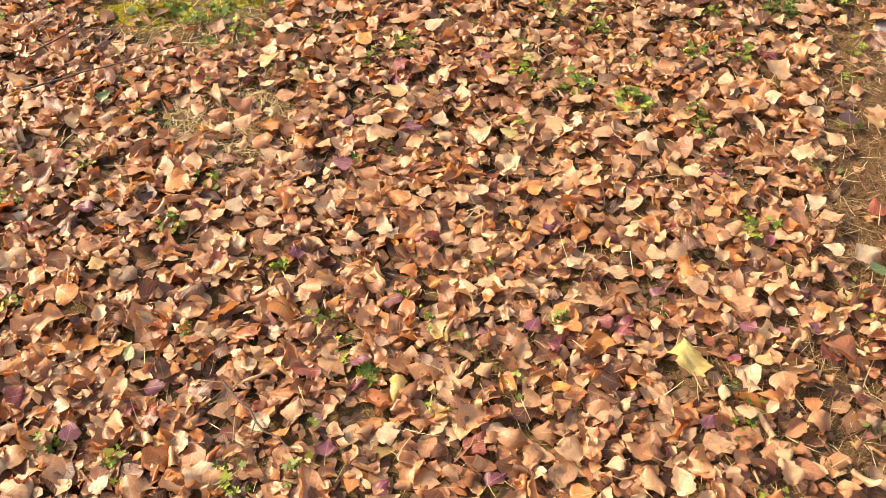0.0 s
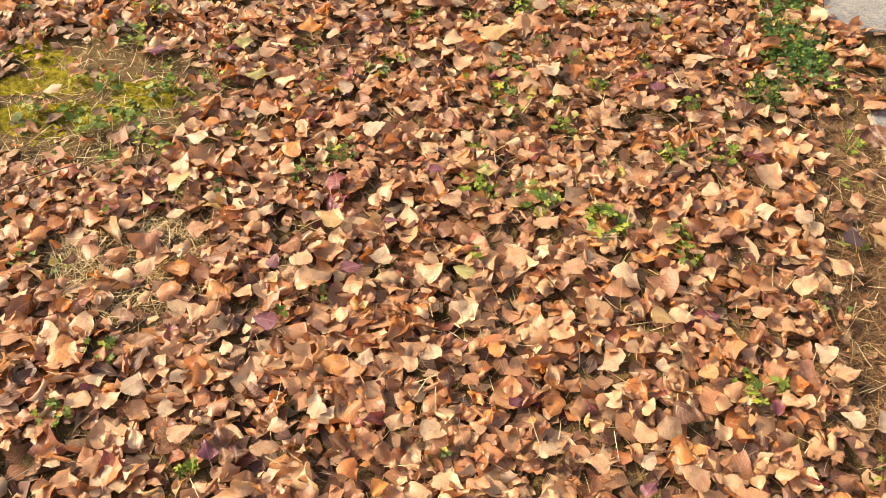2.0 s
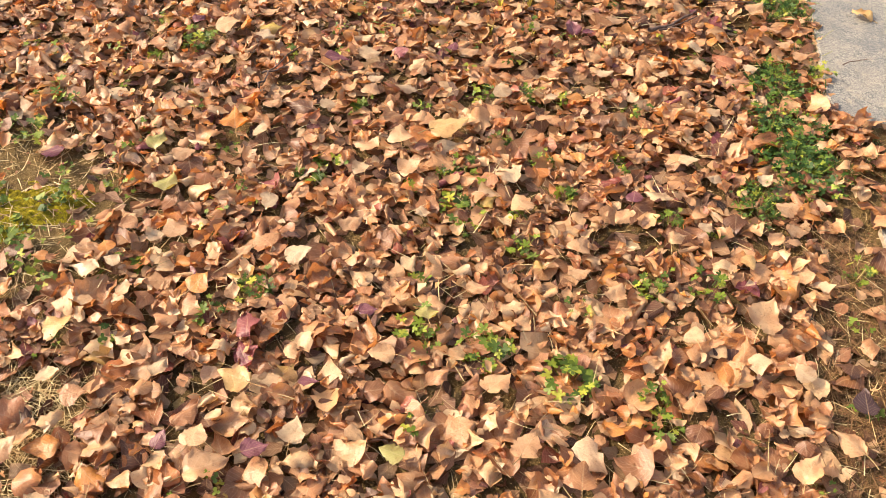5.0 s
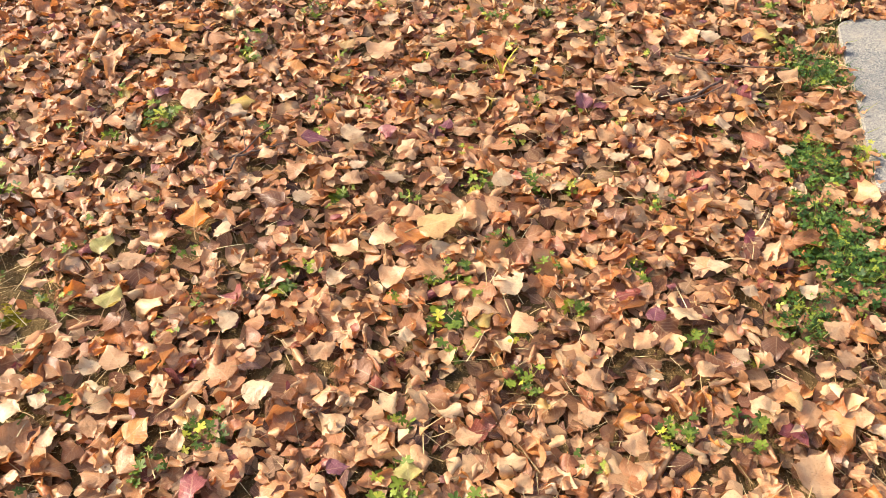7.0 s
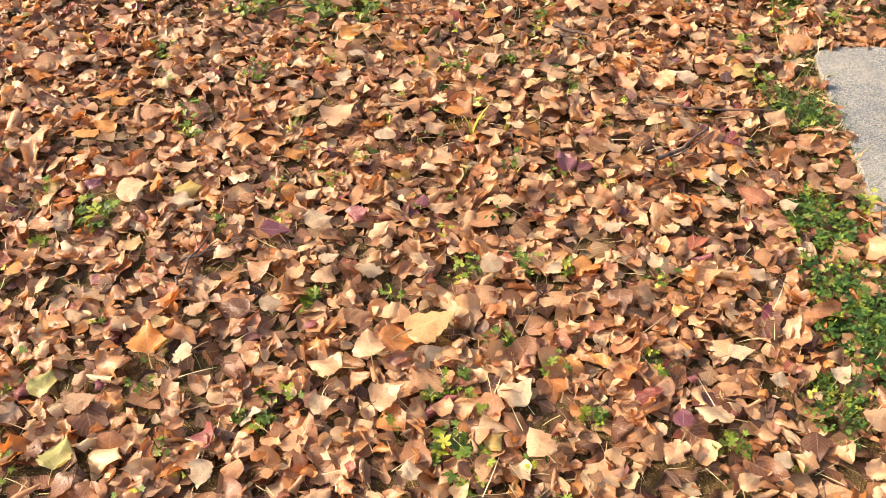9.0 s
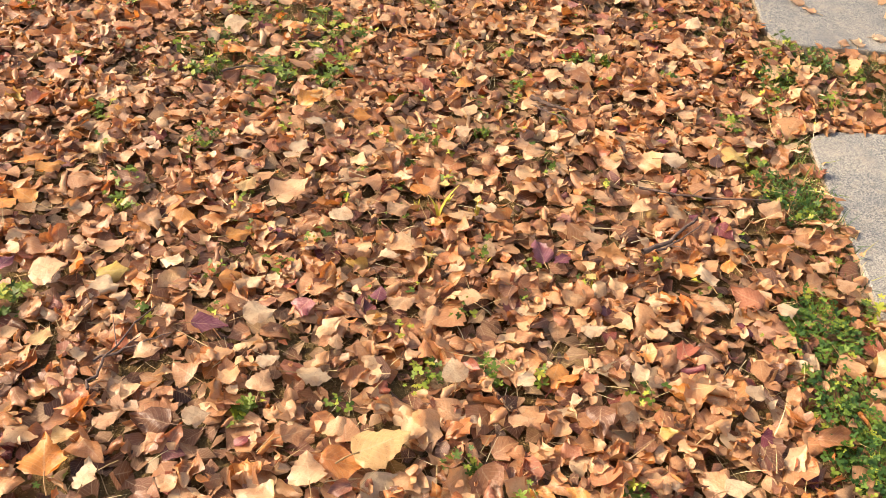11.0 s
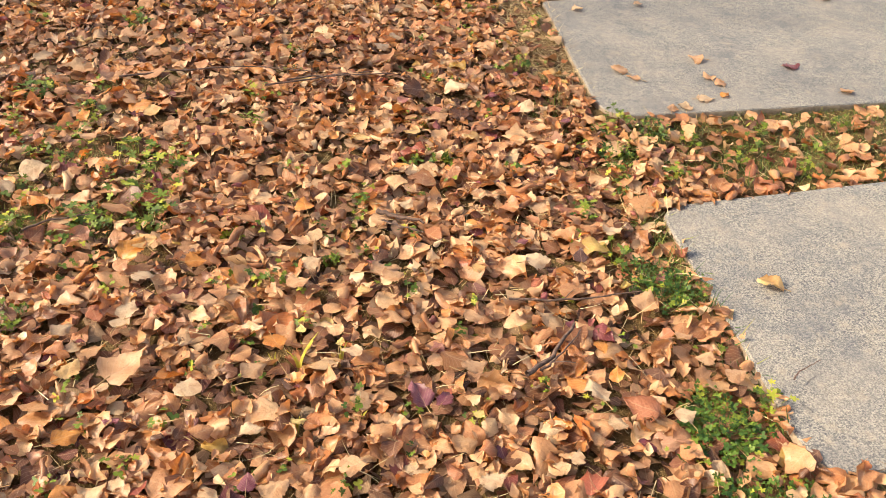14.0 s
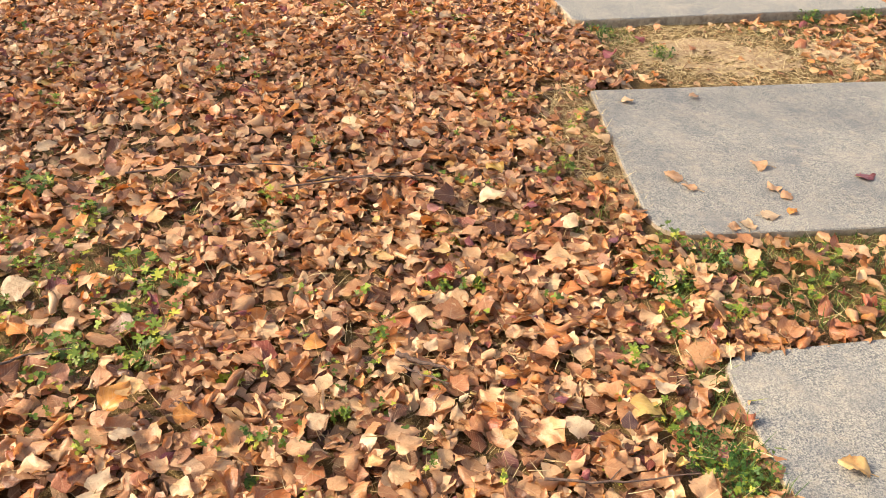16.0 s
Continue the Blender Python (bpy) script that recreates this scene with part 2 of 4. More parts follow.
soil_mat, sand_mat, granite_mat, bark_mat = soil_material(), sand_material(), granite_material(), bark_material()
WEED_GREENS = ((0, (0.058, 0.10, 0.016)), (0.4, (0.125, 0.185, 0.024)), (0.75, (0.23, 0.29, 0.033)), (1, (0.44, 0.42, 0.055)))
weed_mat = plant_material("weed_green", WEED_GREENS)
weed_leaf_mat = plant_material("weed_leaf_green", WEED_GREENS, single=True)
clump_leaf_mat = plant_material("clump_leaf_green", ((0, (0.028, 0.075, 0.014)), (0.45, (0.065, 0.135, 0.022)), (0.8, (0.14, 0.22, 0.03)), (1, (0.36, 0.38, 0.05))), single=True)
grass_mat = plant_material("grass_green", ((0, (0.045, 0.10, 0.02)), (0.5, (0.09, 0.16, 0.03)), (0.75, (0.20, 0.22, 0.045)), (1, (0.40, 0.33, 0.12))))
straw_mat = plant_material("dry_straw", ((0, (0.34, 0.22, 0.11)), (0.5, (0.56, 0.41, 0.21)), (1, (0.74, 0.60, 0.36))), 0.1, 0.7)
needle_mat = plant_material("brown_needles", ((0, (0.11, 0.052, 0.024)), (0.6, (0.23, 0.12, 0.052)), (1, (0.32, 0.20, 0.095))), 0.1, 0.7)
stalk_mat = plant_material("leaf_stalk", ((0, (0.30, 0.16, 0.07)), (1, (0.50, 0.33, 0.16))), 0.05, 0.7, single=True)


def moss_material():
    m = Nodes("moss")
    pos = m.add("TexCoord").outputs["Object"]
    clump, fine = m.noise(55, 4, pos, 0.65), m.noise(380, 3, pos, 0.6)
    c = m.ramp(clump, ((0.32, (0.12, 0.085, 0.022)), (0.45, (0.20, 0.165, 0.014)), (0.58, (0.32, 0.265, 0.016)), (0.72, (0.42, 0.34, 0.03))))
    c = m.mix(m.math("MULTIPLY", m.math("GREATER_THAN", fine, 0.56), 0.6), c, (0.07, 0.06, 0.012))
    m.link(c, m.bsdf.inputs["Base Color"])
    m.bsdf.inputs["Roughness"].default_value = 0.95
    m.bsdf.inputs["Specular IOR Level"].default_value = 0.1
    m.bump(m.math("ADD", fine, clump), 1.0, 0.008)
    return m.mat


moss_mat = moss_material()


# ---- mesh helpers ----
def mesh_from(name, verts, quads, uvs=None, smooth=True):
    """A mesh from arrays: verts (n, 3), quads (m, 4), uvs (n, 2) by vertex."""
    me = bpy.data.meshes.new(name)
    verts, quads = np.asarray(verts, np.float32), np.asarray(quads, np.int32)
    n, k = len(quads), quads.shape[1]
    me.vertices.add(len(verts))
    me.vertices.foreach_set("co", verts.ravel())
    me.loops.add(n * k)
    me.loops.foreach_set("vertex_index", quads.ravel())
    me.polygons.add(n)
    me.polygons.foreach_set("loop_start", np.arange(0, n * k, k, dtype=np.int32))
    me.polygons.foreach_set("use_smooth", np.full(n, smooth))
    if uvs is not None:
        layer = me.uv_layers.new(name="UVMap")
        layer.data.foreach_set("uv", np.asarray(uvs, np.float32)[quads.ravel()].ravel())
    me.update(calc_edges=True)
    me.validate()
    return me


def grid_quads(nu, nv):
    i, j = np.meshgrid(np.arange(nu - 1), np.arange(nv - 1), indexing="ij")
    a = (i * nv + j).ravel()
    return np.stack([a, a + nv, a + nv + 1, a + 1], 1)


def part(name, me, material, parent=None, label=""):
    ob = new(name, me)
    me.materials.append(material)
    if parent is not None:
        ob.parent = parent
    return tagged(ob, label)


def turns(rx, ry, rz):
    """Rotation matrices, one for each row: first about x, then y, then z."""
    cx, sx, cy, sy, cz, sz = np.cos(rx), np.sin(rx), np.cos(ry), np.sin(ry), np.cos(rz), np.sin(rz)
    r = np.empty((len(rx), 3, 3))
    r[:, 0] = np.stack([cz * cy, cz * sy * sx - sz * cx, cz * sy * cx + sz * sx], 1)
    r[:, 1] = np.stack([sz * cy, sz * sy * sx + cz * cx, sz * sy * cx - cz * sx], 1)
    r[:, 2] = np.stack([-sy, cy * sx, cy * cx], 1)
    return r


def folded(p, d, mid, axis, angle, soft):
    """Turns the part of a blade that lies past a crease (signed distance d) about the crease's line."""
    a = (angle * np.clip(d / soft, 0, 1))[..., None]
    k = np.asarray(axis, float)
    q = p - mid
    q = q * np.cos(a) + np.cross(np.broadcast_to(k, q.shape), q) * np.sin(a) + k * (q @ k)[..., None] * (1 - np.cos(a))
    return q + mid


def leaf_shape(rng, rows, nv, curl, bend, jag=0.06, stalk=True, fold=0.0, crumple=1.0):
    """One dry poplar leaf of unit length, broad near its foot and drawn out to a point: creased, then curled across and bent along (radians)."""
    u = np.concatenate([[-0.38, 0.0], np.linspace(0.035, 1, rows)]) if stalk else np.linspace(0.015, 1, rows)
    v = np.linspace(-1, 1, nv)
    broad, low, sharp = rng.uniform(0.34, 0.50), rng.uniform(0.46, 0.72), rng.uniform(0.72, 1.15)
    w = np.where(u > 0, broad * np.sin(np.pi * np.clip(u, 1e-4, 1) ** low) ** sharp, 0)
    w = np.maximum(w, 0.010)
    U, V = np.meshgrid(u, v, indexing="ij")
    blade = U > 0.01
    teeth = np.where(np.arange(len(u)) % 2, 0.5, -0.5)[:, None] + 0.7 * rng.standard_normal(U.shape)
    rim = np.abs(V) > 0.9
    # each side keeps its own angular, here and there torn, outline
    knots = np.linspace(-0.02, 1, 6)
    sides = [np.interp(u, knots, 1 + 0.17 * np.clip(rng.standard_normal(6), -2.2, 1.0)) for _ in range(2)]
    W = w[:, None] * (1 + jag * teeth * rim) * np.where(V < 0, sides[0][:, None], sides[1][:, None])
    X, Y = U - 0.5, V * W
    p = np.stack([X, Y, fold * np.abs(Y)], -1)
    # creases: the blade stays flat on both sides of each
    for k in range(2 + int(rng.integers(0, 2))):
        a = rng.uniform(0, 2 * math.pi)
        far = rng.uniform(0.02, 0.30)
        n, t = (math.cos(a), math.sin(a)), (-math.sin(a), math.cos(a), 0)
        d = np.where(blade, X * n[0] + Y * n[1] - far, -1)
        angle = crumple * (rng.uniform(-1, 1) * 0.75 if k else rng.uniform(-1, 1) * rng.choice((0.4, 0.8, 1.7)))
        p = folded(p, d, (n[0] * far, n[1] * far, 0), t, angle, 0.07)
    # slow ripples, and a livelier rim
    z = 0.030 * rng.standard_normal() * np.sin(5 * U + 3 * V + 6 * rng.random()) * blade
    z += 0.045 * crumple * np.sin(U * rng.uniform(7, 13) + 6 * rng.random()) * V * np.abs(V) * blade * rng.uniform(0.2, 1.0)
    z += 0.038 * crumple * rng.standard_normal(U.shape) * rim * blade + 0.010 * crumple * rng.standard_normal(U.shape) * blade
    x, y, z = p[..., 0], p[..., 1], p[..., 2] + z
    a = curl * 2.0 * (1 + 0.35 * rng.standard_normal() * (U - 0.5)) + 1e-3
    y, z = np.sin(a * y) * (1 / a - z), 1 / a - np.cos(a * y) * (1 / a - z)
    b = bend + 1e-3
    x, z = np.sin(b * x) * (1 / b - z), 1 / b - np.cos(b * x) * (1 / b - z)
    tw = 0.35 * rng.standard_normal() * (U - 0.5)
    y, z = y * np.cos(tw) - z * np.sin(tw), y * np.sin(tw) + z * np.cos(tw)
    p = np.stack([x, y, z - z.mean()], -1).reshape(-1, 3)
    uv = np.stack([np.clip(U, 0, 1), 0.5 + V / 2], -1).reshape(-1, 2)
    return p, uv, grid_quads(len(u), nv)


def scatter(name, shapes, xyz, size, tilt_x, tilt_y, yaw, rng):
    """One mesh of many small pieces: each place takes one of the shapes, scaled and turned."""
    kind = rng.integers(0, len(shapes), len(xyz))
    R = turns(tilt_x, tilt_y, yaw)
    V, Q, T, base = [], [], [], 0
    for k, (p, uv, q) in enumerate(shapes):
        at = np.nonzero(kind == k)[0]
        if not len(at):
            continue
        v = np.einsum("nij,pj->npi", R[at], p) * size[at, None, None] + xyz[at, None, :]
        V.append(v.reshape(-1, 3))
        Q.append((q[None] + (base + np.arange(len(at)) * len(p))[:, None, None]).reshape(-1, 4))
        T.append(np.tile(uv, (len(at), 1)))
        base += len(at) * len(p)
    return mesh_from(name, np.concatenate(V), np.concatenate(Q), np.concatenate(T))


# ---- the plan ----
SLABS = (   # front left, front right, back right, back left; how far those corners are worn round; height of the top
    (((1.11, 1.80), (2.60, 1.85), (2.58, 2.79), (1.075, 2.72)), (0.05, 0.05, 0.05, 0.04), 0.010),
    (((1.03, 3.115), (2.56, 3.20), (2.57, 4.145), (1.06, 4.035)), (0.11, 0.06, 0.06, 0.085), 0.012),
    (((1.08, 4.525), (2.75, 4.56), (2.79, 5.595), (1.155, 5.475)), (0.14, 0.06, 0.06, 0.02), 0.012),
    (((1.27, 6.125), (2.94, 6.36), (2.81, 7.31), (1.145, 7.08)), (0.05, 0.05, 0.05, 0.05), 0.030))
BARE = (  # thin places in the leaf cover: x, y, half widths, share of leaves left
    (-1.08, 2.42, 0.34, 0.33, 0.07), (-0.74, 1.84, 0.20, 0.15, 0.3), (-0.66, 1.80, 0.12, 0.14, 0.35), (0.76, 1.22, 0.14, 0.16, 0.4), (1.00, 2.05, 0.13, 0.62, 0.22), (0.88, 1.15, 0.16, 0.3, 0.5),
    (1.04, 5.15, 0.12, 0.40, 0.2), (-0.48, 4.30, 0.26, 0.34, 0.5), (-0.45, 5.1, 0.3, 0.3, 0.65), (1.95, 2.95, 0.85, 0.24, 0.15), (1.38, 2.95, 0.28, 0.28, 0.15), (1.22, 2.95, 0.16, 0.22, 0.22), (1.03, 2.35, 0.10, 0.50, 0.12), (2.10, 4.32, 0.95, 0.23, 0.45), (1.32, 4.32, 0.16, 0.18, 0.5), (1.03, 3.75, 0.06, 0.3, 0.45),
    (1.80, 5.84, 0.50, 0.42, 0.04), (2.5, 5.72, 0.5, 0.16, 0.30), (2.6, 6.10, 0.5, 0.2, 0.6), (0.36, 3.93, 0.1, 0.1, 0.5), (0.27, 3.62, 0.09, 0.07, 0.45))
TAKEN = []      # x, y, radius, share of top leaves left: kept clear for plants and single leaves


def cover(x, y):
    d = np.ones_like(x)
    for cx, cy, hx, hy, share in BARE:
        r = ((x - cx) / hx) ** 2 + ((y - cy) / hy) ** 2
        d = np.minimum(d, share + (1 - share) * np.clip((r - 0.6) / 0.8, 0, 1))
    return d


def on_slab(x, y, inside=0.02):
    hit = np.zeros(len(x), bool)
    for corners, _, _ in SLABS:
        within = np.ones(len(x), bool)
        for (ax, ay), (bx, by) in zip(corners, corners[1:] + corners[:1]):
            within &= (bx - ax) * (y - ay) - (by - ay) * (x - ax) > inside * math.hypot(bx - ax, by - ay)
        hit |= within
    return hit


def bank(x):
    """The soil banks up against the slabs' edges, and lies lower between them."""
    return 0.020 * np.clip((x - 0.95) / 0.11, 0, 1) - 0.006 * np.clip((x - 1.2) / 0.15, 0, 1)


def soil_height(x, y):
    """Gentle unevenness of the soil, about 2.5 cm under the leaves' top."""
    return -0.026 + bank(x) + 0.005 * np.sin(3.1 * x + 1.3 * y) * np.sin(2.3 * y - 0.7 * x) + 0.003 * np.sin(11 * x + 5 * y) * np.sin(9 * y - 4 * x)


# ---- ground: one sheet to the horizon ----
def build_ground():
    def axis(a, b, step):
        inner = np.arange(a, b, step)
        out = np.array([0.4, 1, 2.5, 6, 15, 40, 100, 300, 900, 2500])
        return np.concatenate([a - out[::-1], inner, inner[-1] + out])
    xs, ys = axis(-2.6, 3.4, 0.03), axis(-0.6, 7.6, 0.03)
    X, Y = np.meshgrid(xs, ys, indexing="ij")
    rng = np.random.default_rng(3)
    Z = soil_height(X, Y) + 0.0022 * rng.standard_normal(X.shape)
    me = mesh_from("ground", np.stack([X, Y, Z], -1).reshape(-1, 3), grid_quads(len(xs), len(ys)))
    return tagged(part("ground", me, soil_mat), "dry brown soil strewn with fallen autumn leaves", "ground", kind="structure")


build_ground()


# ---- granite slabs ----
def build_slab(corners, worn, top, seed):
    rng = np.random.default_rng(seed)
    cx, cy = np.mean(corners, 0)
    # irregular outline with worn corners
    outline = []
    for k, (c, r) in enumerate(zip(corners, worn)):
        c = Vector(c)
        back, on = (Vector(corners[k - 1]) - c).normalized(), (Vector(corners[(k + 1) % 4]) - c).normalized()
        for s in np.linspace(0, 1, 7):
            p = c + back * r * (1 - s) ** 2 + on * r * s ** 2
            outline.append((p.x - cx, p.y - cy))
    dense = []
    for (ax, ay), (bx, by) in zip(outline, outline[1:] + outline[:1]):
        steps = max(1, int(math.hypot(bx - ax, by - ay) / 0.03))
        for s in range(steps):
            dense.append((ax + (bx - ax) * s / steps, ay + (by - ay) * s / steps))
    dense = np.array(dense)
    m = len(dense)
    wob = np.convolve(np.tile(rng.standard_normal(m), 3), np.hanning(19) / 9, "same")[m:2 * m] * 0.013
    r = np.hypot(dense[:, 0], dense[:, 1])
    dense *= (1 - np.abs(wob) / r)[:, None]
    rings = ((1.0, -0.075), (1.0, top - 0.012), (0.9965, top - 0.0035), (0.989, top - 0.0005), (0.975, top), (0.80, top), (0.5, top), (0.2, top))
    verts, quads = [], []
    for k, (s, z) in enumerate(rings):
        chip = np.abs(rng.standard_normal(m)) * (0.0010 if 0 < k < 3 else 0.0)
        for (px, py), c in zip(dense, chip):
            verts.append((cx + px * s, cy + py * s, z - c))
    for k in range(len(rings) - 1):
        for i in range(m):
            j = (i + 1) % m
            quads.append((k * m + i, k * m + j, (k + 1) * m + j, (k + 1) * m + i))
    verts.append((cx, cy, top))
    last = (len(rings) - 1) * m
    for i in range(0, m - 1, 2):
        quads.append((last + i, last + i + 1, last + (i + 2) % m, len(verts) - 1))
    me = mesh_from("stone_slab", verts, quads, smooth=False)
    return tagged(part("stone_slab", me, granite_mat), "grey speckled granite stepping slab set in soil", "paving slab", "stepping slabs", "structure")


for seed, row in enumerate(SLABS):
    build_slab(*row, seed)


# ---- moss on the thin place, worn sandy soil between the slabs ----
def build_patch(name, x, y, rx, ry, seed, material, label, category):
    rng = np.random.default_rng(seed)
    n = 46
    g = np.linspace(-1, 1, n)
    X, Y = np.meshgrid(g, g, indexing="ij")
    r = np.hypot(X, Y)
    lump = sum(np.sin(X * f + p) * np.sin(Y * f + q) / f for f, p, q in zip((4, 9, 17, 31), rng.uniform(0, 6, 4), rng.uniform(0, 6, 4)))
    Z = 0.006 + 0.022 * lump - 0.035 * np.clip(r - 0.45, 0, 1) + 0.0025 * rng.standard_normal(X.shape)
    wx, wy = x + X * rx, y + Y * ry
    verts = np.stack([wx, wy, soil_height(wx, wy) + Z], -1).reshape(-1, 3)
    me = mesh_from(name, verts, grid_quads(n, n))
    return tagged(part(name, me, material), label, category)


for seed, (x, y, rx, ry) in enumerate(((-1.20, 2.30, 0.22, 0.12), (-0.93, 2.47, 0.16, 0.11), (-1.24, 2.47, 0.22, 0.11), (-1.36, 2.60, 0.24, 0.11), (-1.03, 2.36, 0.15, 0.09)), 1):
    tagged(build_patch("moss_patch", x, y, rx, ry, seed, moss_mat, "low yellow-green moss cushion on bare soil", "moss"), group="moss patches")
build_patch("sandy_patch", 1.80, 5.85, 0.50, 0.26, 8, sand_mat, "worn pale sandy soil between two slabs", "bare soil")
build_patch("sandy_patch", 2.45, 5.90, 0.40, 0.22, 9, sand_mat, "worn pale sandy soil between two slabs", "bare soil")


# ---- twigs ----
def tube(points, radii, sides=6):
    pts = np.asarray(points, float)
    verts, quads = [], []
    for i, p in enumerate(pts):
        d = pts[min(i + 1, len(pts) - 1)] - pts[max(i - 1, 0)]
        d /= np.linalg.norm(d)
        s = np.cross(d, (0, 0, 1.0))
        s /= np.linalg.norm(s)
        t = np.cross(s, d)
        for k in range(sides):
            a = 2 * math.pi * k / sides
            verts.append(p + radii[i] * (s * math.cos(a) + t * math.sin(a)))
    for i in range(len(pts) - 1):
        for k in range(sides):
            quads.append((i * sides + k, i * sides + (k + 1) % sides, (i + 1) * sides + (k + 1) % sides, (i + 1) * sides + k))
    return np.array(verts), np.array(quads)


twig_count = [0]


def twig(*stations, thick=0.0028, height=0.026, shoots=1):
    """A fallen twig through the given ground stations, with a few short side shoots."""
    twig_count[0] += 1
    rng = np.random.default_rng(100 + twig_count[0])
    st = np.array([(*s, height + float(bank(s[0]))) for s in stations])
    n = 5 * (len(st) - 1) + 1
    at = np.linspace(0, len(st) - 1, n)
    pts = np.stack([np.interp(at, np.arange(len(st)), st[:, k]) for k in range(3)], 1)
    pts += 0.0025 * rng.standard_normal(pts.shape) * (1, 1, 0.35)
    rad = thick * np.linspace(1.15, 0.5, n)
    V, Q = tube(pts, rad)
    ob = part("twig", mesh_from("twig", V, Q), bark_mat)
    for k in range(shoots):
        i = int(rng.integers(2, n - 2))
        d = pts[i + 1] - pts[i]
        a = rng.choice((-1, 1)) * rng.uniform(0.5, 0.9)
        d = np.array((d[0] * math.cos(a) - d[1] * math.sin(a), d[0] * math.sin(a) + d[1] * math.cos(a), 0.002))
        d *= rng.uniform(0.03, 0.08) / np.linalg.norm(d)
        v, q = tube([pts[i], pts[i] + d * 0.5 + (0, 0, 0.003), pts[i] + d], (rad[i] * 0.6, rad[i] * 0.5, rad[i] * 0.3))
        part("side_shoot", mesh_from("side_shoot", v, q), bark_mat, ob)
    return tagged(ob, "thin dark brown twig lying on the leaves", "twig", "fallen twigs")


# ---- weeds ----
def leaflet(lobes, rng, pointed=False):
    """A small weed leaf: a fan of quads around its stalk's end, unit radius, with rounded leaflets or cut into toothed, pointed lobes."""
    pts, n = [(0, 0, 0)], lobes * 4
    swell = rng.uniform(0.85, 1.1, lobes)
    for k in range(n + 1):
        a = -2.6 + 5.2 * k / n
        if pointed:
            r = (0.38, 0.72, 1.0, 0.78)[k % 4] * swell[min(k // 4, lobes - 1)] * (0.62 + 0.38 * math.cos(a * 0.55) ** 2)
            a += (0.0, -0.06, 0.05, 0.08)[k % 4]
        else:
            r = (0.50 + 0.50 * math.sin(math.pi * (k % 4) / 4) ** 0.7) * swell[min(k // 4, lobes - 1)]
        pts.append((r * math.cos(a), r * math.sin(a), 0.16 * r * rng.uniform(-0.4, 1.0)))
    quads = [(0, k, k + 1, k + 2) for k in range(1, n, 2)]
    return np.array(pts), np.zeros((len(pts), 2)), np.array(quads)


def build_weed(seed, leaves, reach, lobes, leaf, pointed=False):
    """A low weed on an Empty at its base: each leaf, with the stalk that carries it, is a part."""
    rng = np.random.default_rng(seed)
    root = new("weed_plant")
    a, r = rng.uniform(0, 2 * math.pi, leaves), reach * np.sqrt(rng.random(leaves))
    z = 0.045 - 0.022 * r / reach + 0.010 * rng.standard_normal(leaves)
    tilt, yaw = 0.35 * rng.standard_normal((2, leaves)), rng.uniform(0, 6.3, leaves)
    R = turns(tilt[0], tilt[1], yaw)
    for k in range(leaves):
        p, _, q = leaflet(lobes, rng, pointed)
        tip = np.array((r[k] * math.cos(a[k]), r[k] * math.sin(a[k]), z[k]))
        v = p @ R[k].T * leaf * rng.uniform(0.65, 1.3) + tip
        if not pointed:     # a second, smaller leaf on the same sprig
            p2, _, q2 = leaflet(lobes, rng)
            q = np.concatenate([q, q2 + len(v)])
            v = np.concatenate([v, p2 @ R[k - 1].T * leaf * rng.uniform(0.6, 1.1) + tip + rng.uniform(-0.012, 0.012, 3) * (1, 1, 0.6)])
        side = np.array((-math.sin(a[k]), math.cos(a[k]), 0)) * 0.0012
        foot, knee = tip * (0.3, 0.3, 0), tip * (0.6, 0.6, 0.6)
        n = len(v)
        v = np.concatenate([v, [tip + side, knee, knee + side, foot, foot + side]])
        q = np.concatenate([q, [(0, n, n + 2, n + 1), (n + 1, n + 2, n + 4, n + 3)]])
        part("leaf", mesh_from("leaf", v, q), clump_leaf_mat if lobes == 3 else weed_leaf_mat, root)
    return root


WEEDS = [build_weed(1, 7, 0.024, 5, 0.019, True), build_weed(2, 20, 0.045, 5, 0.0145, True), build_weed(3, 70, 0.080, 3, 0.0078), build_weed(4, 84, 0.088, 3, 0.0074), build_weed(5, 9, 0.034, 1, 0.0150)]
weed_count = [0]


def weed(x, y, width, rosette=False):
    """A weed of about this width, from the nearest of the built sizes."""
    weed_count[0] += 1
    k = (0 if width < 0.062 else 1 if width < 0.10 else 2 + weed_count[0] % 2)
    if k > 1 and x < 0.6:       # out in the litter they stay open and toothed
        k = 1
    k = 4 if rosette else k
    s = min(1.3, max(0.75, width / (0.062, 0.092, 0.155, 0.165, 0.08)[k]))
    m = pose(x, y, float(soil_height(x, y)), 0, 0, weed_count[0] * 77 % 360) @ Matrix.Diagonal((s, s, 1, 1))
    ob = copy_thing(WEEDS[k], m)
    ob.name = "weed_plant"
    words = ("tiny green seedling weed", "small green lobed weed", "lush low green weed clump", "dense green clover-like weed clump", "flat dull green round-leaved rosette")[k]
    tagged(ob, words + " growing between dry leaves", "weed", "green weeds")
    TAKEN.append((x, y, width * 0.5, 0.62 if k < 2 else 0.32))


